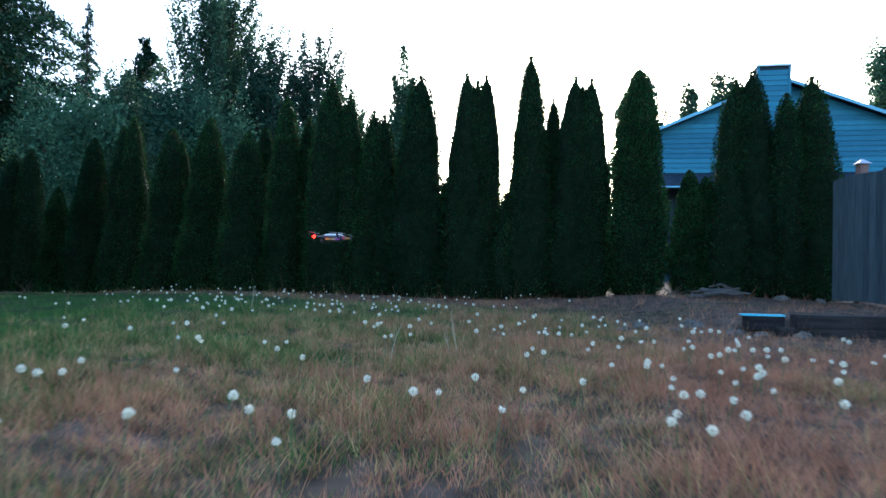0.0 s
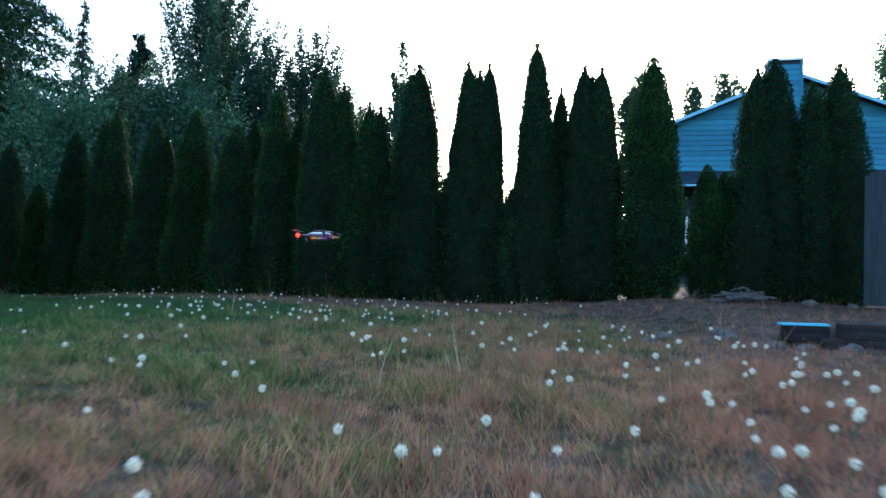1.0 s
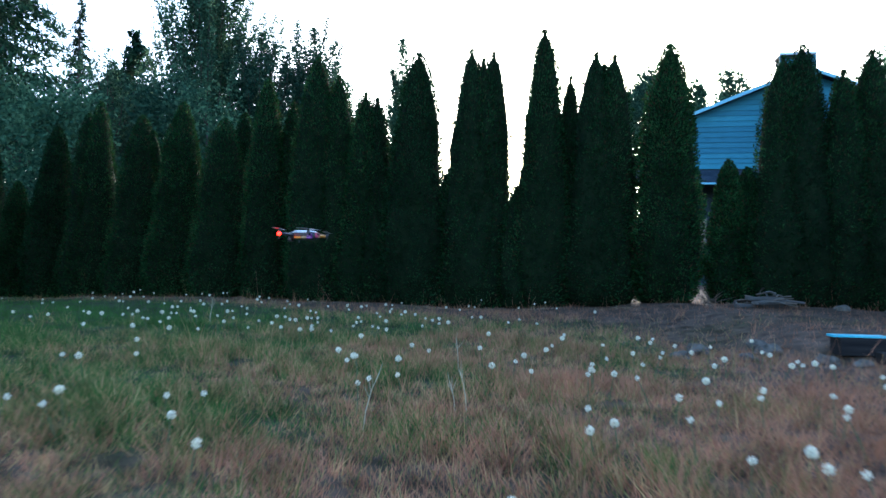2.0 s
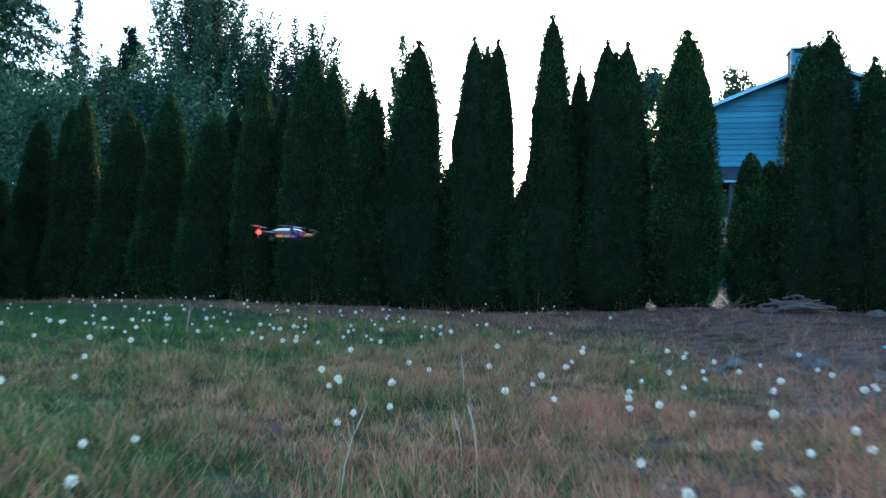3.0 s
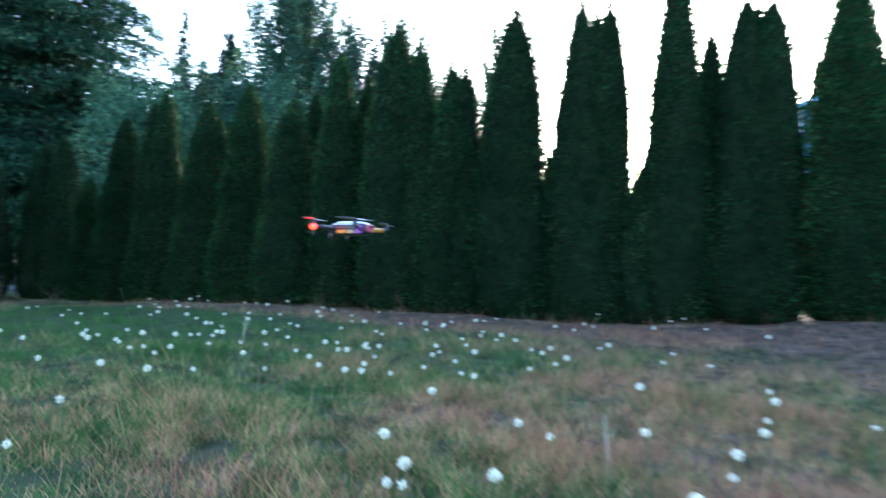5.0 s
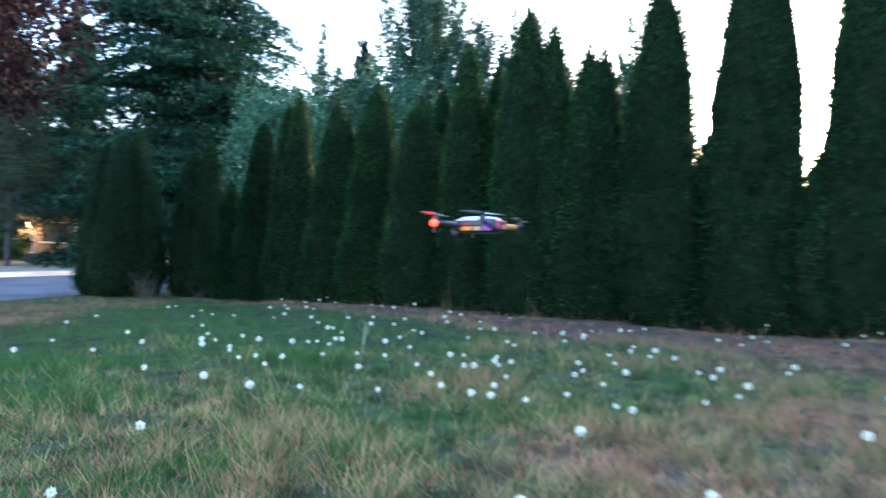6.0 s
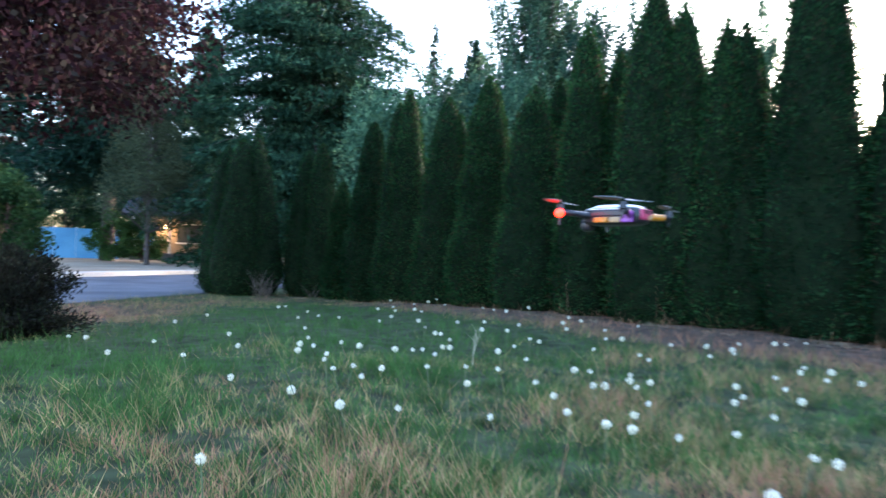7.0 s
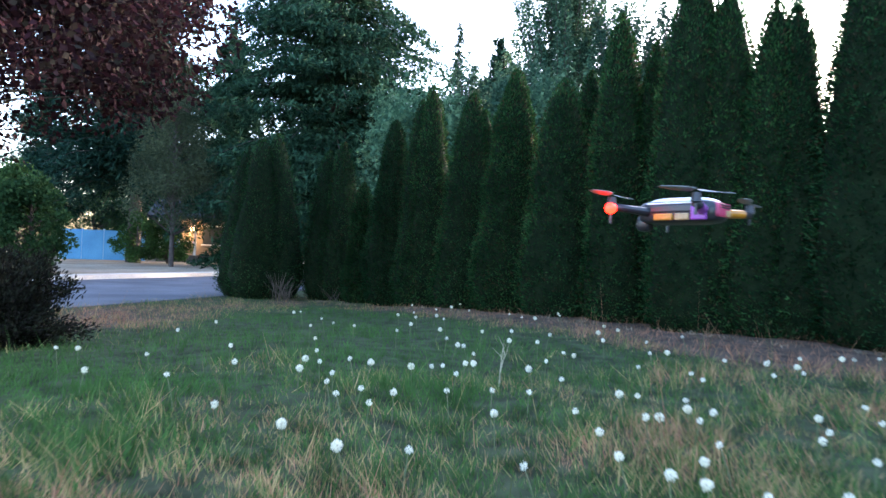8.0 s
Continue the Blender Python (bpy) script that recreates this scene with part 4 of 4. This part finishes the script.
DRONE = pose(-1.12, 6.68, 0.84, 0, 2, 72) @ Matrix.Scale(0.98, 4)
quadcopter(DRONE)
red_light = new("drone_light", bpy.data.lights.new("drone_light", "POINT"))
red_light.data.energy, red_light.data.color, red_light.data.shadow_soft_size = 0.015, (1.0, 0.03, 0.02), 0.02
red_light.matrix_world = DRONE @ pose(-0.195, 0.13, -0.002)

# ---------------------------------------------------------------- grass
def scatter_points(n, x0, x1, y0, y1):
    return np.stack([rng.uniform(x0, x1, n), rng.uniform(y0, y1, n)], axis=1)


def on_lawn(p):
    edge = -8.5 - 0.25 * p[:, 1]
    return (p[:, 0] > edge) & (p[:, 1] < hedge_y(p[:, 0]) + 1.0) & (p[:, 0] < 5.5)


def grass(name, pts, low, high, wide, lean, label):
    p = pts[on_lawn(pts)]
    bare = smooth01(0.6, 2.6, p[:, 0] + 0.5 * np.sin(1.7 * p[:, 1])) * smooth01(4.0, 6.0, p[:, 1])
    strip_foot = 1 - smooth01(0.6, 2.4, hedge_y(p[:, 0]) - p[:, 1] + 0.35 * np.sin(2.1 * p[:, 0]))
    p = p[rng.uniform(0, 1, len(p)) > np.maximum(0.78 * bare, 0.72 * strip_foot)]
    tuft = np.array([noise.noise((float(a) * 5.5, float(b) * 5.5, 3.0)) + 0.5 * noise.noise((float(a) * 13, float(b) * 13, 9.0)) for a, b in p])
    p = p[tuft > -0.36 + rng.normal(0, 0.14, len(p))]
    tuft = np.array([noise.noise((float(a) * 5.5, float(b) * 5.5, 3.0)) for a, b in p])
    n = len(p)
    clump = 0.6 + 0.8 * np.abs(np.sin(2.3 * p[:, 0] + 1.3 * np.sin(1.9 * p[:, 1])) * np.sin(2.1 * p[:, 1] + 0.7 * p[:, 0]))
    h = rng.uniform(low, high, n) * clump * (0.95 + 0.8 * tuft)
    w = wide * rng.uniform(0.6, 1.4, n)
    a = rng.uniform(0, 2 * math.pi, n)
    side = np.stack([np.cos(a), np.sin(a), np.zeros(n)], axis=1) * w[:, None] * 0.5
    root = np.stack([p[:, 0], p[:, 1], ground_z(p[:, 0], p[:, 1]) - 0.01], axis=1)
    bend = rng.normal(0, lean, (n, 2)) * h[:, None]
    tip = root + np.stack([bend[:, 0], bend[:, 1], h], axis=1)
    v = np.stack([root - side, root + side, tip + side * 0.25, tip - side * 0.25], axis=1)
    tagged(new(name, quads_of(name, v, MEADOW_GRASS)), label, "grass", kind="stuff")


grass("meadow_grass", np.concatenate([scatter_points(135000, -12.0, 5.5, 0.2, 16.0), rng.normal(0, 1, (225000, 2)) * (2.3, 2.4) + (-0.7, 4.4)]), 0.035, 0.088, 0.0044, 0.6, "rough unmown grass, green going to straw")
grass("seed_stalks", np.concatenate([scatter_points(2500, -9.0, 5.0, -2, 12.5), rng.normal(0, 1, (2200, 2)) * (2.0, 2.0) + (-0.4, 3.8)]), 0.14, 0.3, 0.003, 0.3, "thin dry seed stalks above the grass")

def hedge_litter(n):
    """Bleached grass and dead scale sprays caught along the foot of the hedge."""
    x = rng.uniform(-11.5, 5.2, n)
    keep = np.array([noise.noise((float(a) * 1.9, 4.0, 2.0)) for a in x]) + rng.normal(0, 0.18, n) > 0.08
    x = x[keep]
    n = len(x)
    y = hedge_y(x) - 0.52 - np.abs(rng.normal(0, 0.16, n))
    a = rng.uniform(0, 6.28, n)
    ln = rng.uniform(0.025, 0.075, n)
    d = np.stack([np.cos(a), np.sin(a), rng.uniform(0.05, 0.7, n)], axis=1) * ln[:, None]
    s = np.stack([-np.sin(a), np.cos(a), np.zeros(n)], axis=1) * 0.005
    root = np.stack([x, y, ground_z(x, y) - 0.004], axis=1)
    tagged(new("hedge_litter", quads_of("hedge_litter", np.stack([root - s, root + s, root + d + s * 0.4, root + d - s * 0.4], axis=1), LITTER)), "bleached dead grass and sprays along the hedge foot", "litter", kind="stuff")


LITTER = leaf_material("dead_litter", (0.1, 0.07, 0.05), (0.2, 0.15, 0.11), (0.34, 0.28, 0.22), 3.0, 0.2, 0.9)
hedge_litter(9000)

# ---------------------------------------------------------------- dandelion clocks
PUFF = leaf_material("seed_fluff", (0.93, 0.9, 0.76), (0.95, 0.92, 0.79), (0.97, 0.95, 0.84), 10, 0.5, 0.9, (0.02, 0.02, 0.02), apart=0.04)
SEED = mottled("seed_core", (0.35, 0.3, 0.24), (0.5, 0.45, 0.38), 60, 0.9, 0.2, 200)
STEM = mottled("dandelion_stem", (0.1, 0.14, 0.06), (0.17, 0.16, 0.09), 20, 0.7, 0.1, 90)


def dandelion(height, radius, full, bendx):
    d = empty("dandelion", pose(0, 0, 0), "white dandelion seed head on a thin stalk", "flower", "dandelions gone to seed")
    v, f = [], []
    tube_into(v, f, [(0, 0, -0.02), (bendx * 0.4, 0, height * 0.5), (bendx, 0, height)], [0.003, 0.0025, 0.002], 5, False)
    under("stem", mesh_of("stem", v, f, STEM, True), d)
    top = np.array([bendx, 0, height])
    n = int(165 * full)
    g = rng.normal(0, 1, (n, 3))
    g /= np.linalg.norm(g, axis=1)[:, None]
    s = np.cross(g, rng.normal(0, 1, (n, 3)))
    s /= np.linalg.norm(s, axis=1)[:, None]
    t = np.cross(g, s)
    far = (radius * rng.uniform(0.75, 1.12, n))[:, None]
    wide = s * radius * 0.04
    rays = np.stack([top + g * radius * 0.25 - wide, top + g * radius * 0.25 + wide, top + g * far + wide * 2, top + g * far - wide * 2], axis=1)
    k = radius * 0.14
    c = top + g * far * 0.93
    tips = np.stack([c - s * k, c - t * k * 0.6 + g * k * 0.5, c + s * k, c + t * k * 0.6 + g * k * 0.5], axis=1)
    petals = np.concatenate([rays, tips])
    under("seed_head", quads_of("seed_head", petals, PUFF), d, "airy white ball of seed fluff")
    seed = bmesh.new()
    bmesh.ops.create_icosphere(seed, subdivisions=1, radius=radius * 0.28, matrix=Matrix.Translation((bendx, 0, height)))
    part("receptacle", seed, SEED, d)
    return d


kinds = [dandelion(0.13, 0.0155, 0.8, 0.02), dandelion(0.12, 0.0185, 0.95, -0.03), dandelion(0.15, 0.0125, 0.4, 0.04), dandelion(0.11, 0.0135, 0.5, 0.01)]
street_side = [(-5.09, 8.01), (-4.93, 7.17), (-4.71, 6.92), (-4.17, 7.15), (-4.04, 7.62), (-4.04, 9.67), (-3.87, 10.03), (-3.84, 8.21), (-3.65, 6.43), (-3.56, 9.33), (-3.55, 8.76), (-3.43, 7.79), (-3.36, 7.09),
               (-3.23, 7.41), (-3.13, 6.54), (-3.05, 7.36), (-2.95, 9.55), (-2.91, 7.05), (-2.89, 4.97), (-2.82, 5.2), (-2.82, 8.55), (-2.77, 7.4), (-2.74, 7.27), (-2.73, 7.09), (-2.67, 6.4), (-2.59, 7.54),
               (-2.59, 8.12), (-2.58, 7.69), (-2.54, 9.05), (-2.51, 4.44), (-2.5, 6.81), (-2.48, 6.94), (-2.43, 7.78), (-2.4, 7.91), (-2.33, 6.69), (-2.3, 6.79), (-2.29, 6.95)]
lawn_left = [(-2.29, 6.34), (-2.28, 7.41), (-2.24, 8.46), (-2.18, 9.43), (-2.08, 7.91), (-2.07, 7.04), (-2, 4.91), (-2, 4.3), (-1.96, 6.25), (-1.95, 7.17), (-1.9, 7.43), (-1.85, 5.51), (-1.83, 4.82),
             (-1.83, 9.4), (-1.83, 6.36), (-1.8, 6.91), (-1.74, 2.79), (-1.69, 8.83), (-1.67, 5.01), (-1.62, 2.97), (-1.61, 2.65), (-1.61, 8.29), (-1.6, 7.22), (-1.55, 2.74), (-1.52, 7.61), (-1.49, 3.64),
             (-1.43, 8.48), (-1.43, 6.92), (-1.42, 3.94), (-1.42, 6.42), (-1.35, 8.35), (-1.32, 7.21), (-1.29, 7.32), (-1.28, 3.66), (-1.28, 7.77), (-1.26, 6.73), (-1.24, 7.53)]
lawn_middle = [(-1.17, 7.25), (-1.16, 2.95), (-1.14, 7.5), (-1.12, 6.63), (-1.11, 1.72), (-1.08, 4.02), (-1.07, 6.82), (-1, 6.61), (-1, 6.98), (-0.94, 4.12), (-0.92, 3.66), (-0.92, 1.93), (-0.92, 8.56),
               (-0.89, 6.66), (-0.8, 7.35), (-0.74, 2.27), (-0.74, 6.66), (-0.74, 7.55), (-0.71, 3.31), (-0.66, 5.45), (-0.65, 7.79), (-0.62, 7.26), (-0.57, 2.06), (-0.54, 6.08), (-0.52, 6.38), (-0.51, 4.89),
               (-0.45, 2.01), (-0.45, 5.04), (-0.43, 4.78), (-0.42, 1.77), (-0.41, 6.46), (-0.36, 8.36), (-0.35, 4.19), (-0.34, 4.5), (-0.32, 2.67), (-0.25, 4.99), (-0.2, 7.49)]
lawn_right = [(-0.19, 4.62), (-0.18, 5.6), (-0.13, 2.53), (-0.12, 6.68), (-0.09, 5.55), (-0.08, 7.45), (-0.05, 7.89), (-0.03, 6.83), (-0.01, 2.54), (0.03, 9.28), (0.14, 2.97), (0.17, 2.05), (0.2, 9.28),
              (0.26, 5.61), (0.27, 5.06), (0.3, 2.52), (0.41, 5.25), (0.48, 3.51), (0.51, 5.5), (0.52, 6.99), (0.56, 3.94), (0.58, 3.6), (0.67, 5.77), (0.67, 4.48), (0.75, 5.98), (0.75, 4.75),
              (0.78, 2.21), (0.79, 6.93), (0.8, 4.92), (0.81, 4.64), (0.83, 6.26), (0.83, 3.6), (0.84, 3.25), (0.84, 2.33), (0.88, 2.17), (0.91, 5.21), (0.91, 6.51)]
terrace_side = [(0.93, 4.08), (0.93, 2.61), (0.93, 4.38), (0.95, 2.76), (0.97, 3.1), (1.06, 2.63), (1.07, 3.04), (1.08, 4.05), (1.09, 2.52), (1.09, 2.32), (1.22, 3.94), (1.34, 3.18), (1.43, 4.33),
                (1.45, 3.06), (1.47, 3.92), (1.5, 3.31), (1.52, 5.1), (1.52, 2.57), (1.53, 6.25), (1.55, 3.19), (1.56, 5.98), (1.64, 3.8), (1.68, 5.62), (1.77, 3.97), (1.82, 3.86), (1.83, 2.97),
                (1.89, 3.34), (1.91, 3.8), (2.09, 4.04), (2.21, 3.59), (2.21, 3.35), (2.26, 3.82), (2.3, 6.32), (3, 4.78)]
spots = street_side + lawn_left + lawn_middle + lawn_right + terrace_side
for cx, cy, many, wide in ((-0.6, 7.8, 8, 0.6), (0.3, 8.0, 8, 0.7), (-2.2, 9.0, 10, 0.8), (-4.0, 9.8, 12, 1.1), (-1.2, 9.2, 8, 0.8), (2.0, 3.2, 22, 0.6), (1.2, 5.4, 14, 0.5), (2.2, 4.6, 12, 0.5), (-5.2, 11.0, 12, 1.1), (-0.5, 10.2, 8, 1.3)):
    for i in range(many):
        spots.append((cx + rng.normal(0, wide), cy + rng.normal(0, wide)))
for i, (sx, sy) in enumerate(spots):
    src = kinds[i % 4]
    m = pose(sx, sy, float(ground_z(sx, sy)), rng.normal(0, 5), rng.normal(0, 5), rng.uniform(0, 360))
    if i < 4:
        src.matrix_world = m
    else:
        copy_thing(src, m)


# ---------------------------------------------------------------- a few tall dry stalks
STRAW = mottled("straw_stalk", (0.42, 0.36, 0.24), (0.56, 0.5, 0.36), 20, 0.8, 0.1, 90)


def tall_stalk(x, y, height, lean):
    v, f = [], []
    tip = (lean[0], lean[1], height)
    tube_into(v, f, [(0, 0, -0.02), (lean[0] * 0.2, lean[1] * 0.2, height * 0.4), (lean[0] * 0.55, lean[1] * 0.55, height * 0.75), tip], [0.0028, 0.0024, 0.0018, 0.0012], 6, False)
    for k in range(5):
        u = 0.62 + 0.08 * k
        b = Vector((lean[0] * u * u, lean[1] * u * u, height * u))
        e = b + Vector((rng.normal(0, 0.02), rng.normal(0, 0.02), 0.05))
        tube_into(v, f, [tuple(b), tuple((b + e) / 2), tuple(e)], [0.0014, 0.001, 0.0006], 5, False)
    ob = tagged(new("dry_stalk", mesh_of("dry_stalk", v, f, STRAW, True)), "tall bleached grass stalk standing over the lawn", "stalk", "tall dry stalks")
    ob.matrix_world = pose(x, y, float(ground_z(x, y)))


for gx, gy, gh, gl in ((-0.3, 3.95, 0.24, (0.06, 0.0)), (0.1, 5.4, 0.2, (-0.02, 0.02)), (0.11, 4.3, 0.19, (-0.04, 0.02)), (-2.27, 7.9, 0.24, (0.02, 0.0)), (0.06, 4.36, 0.13, (-0.03, 0.0)), (-2.3, 7.95, 0.2, (0.05, 0.0))):
    tall_stalk(gx, gy, gh, gl)
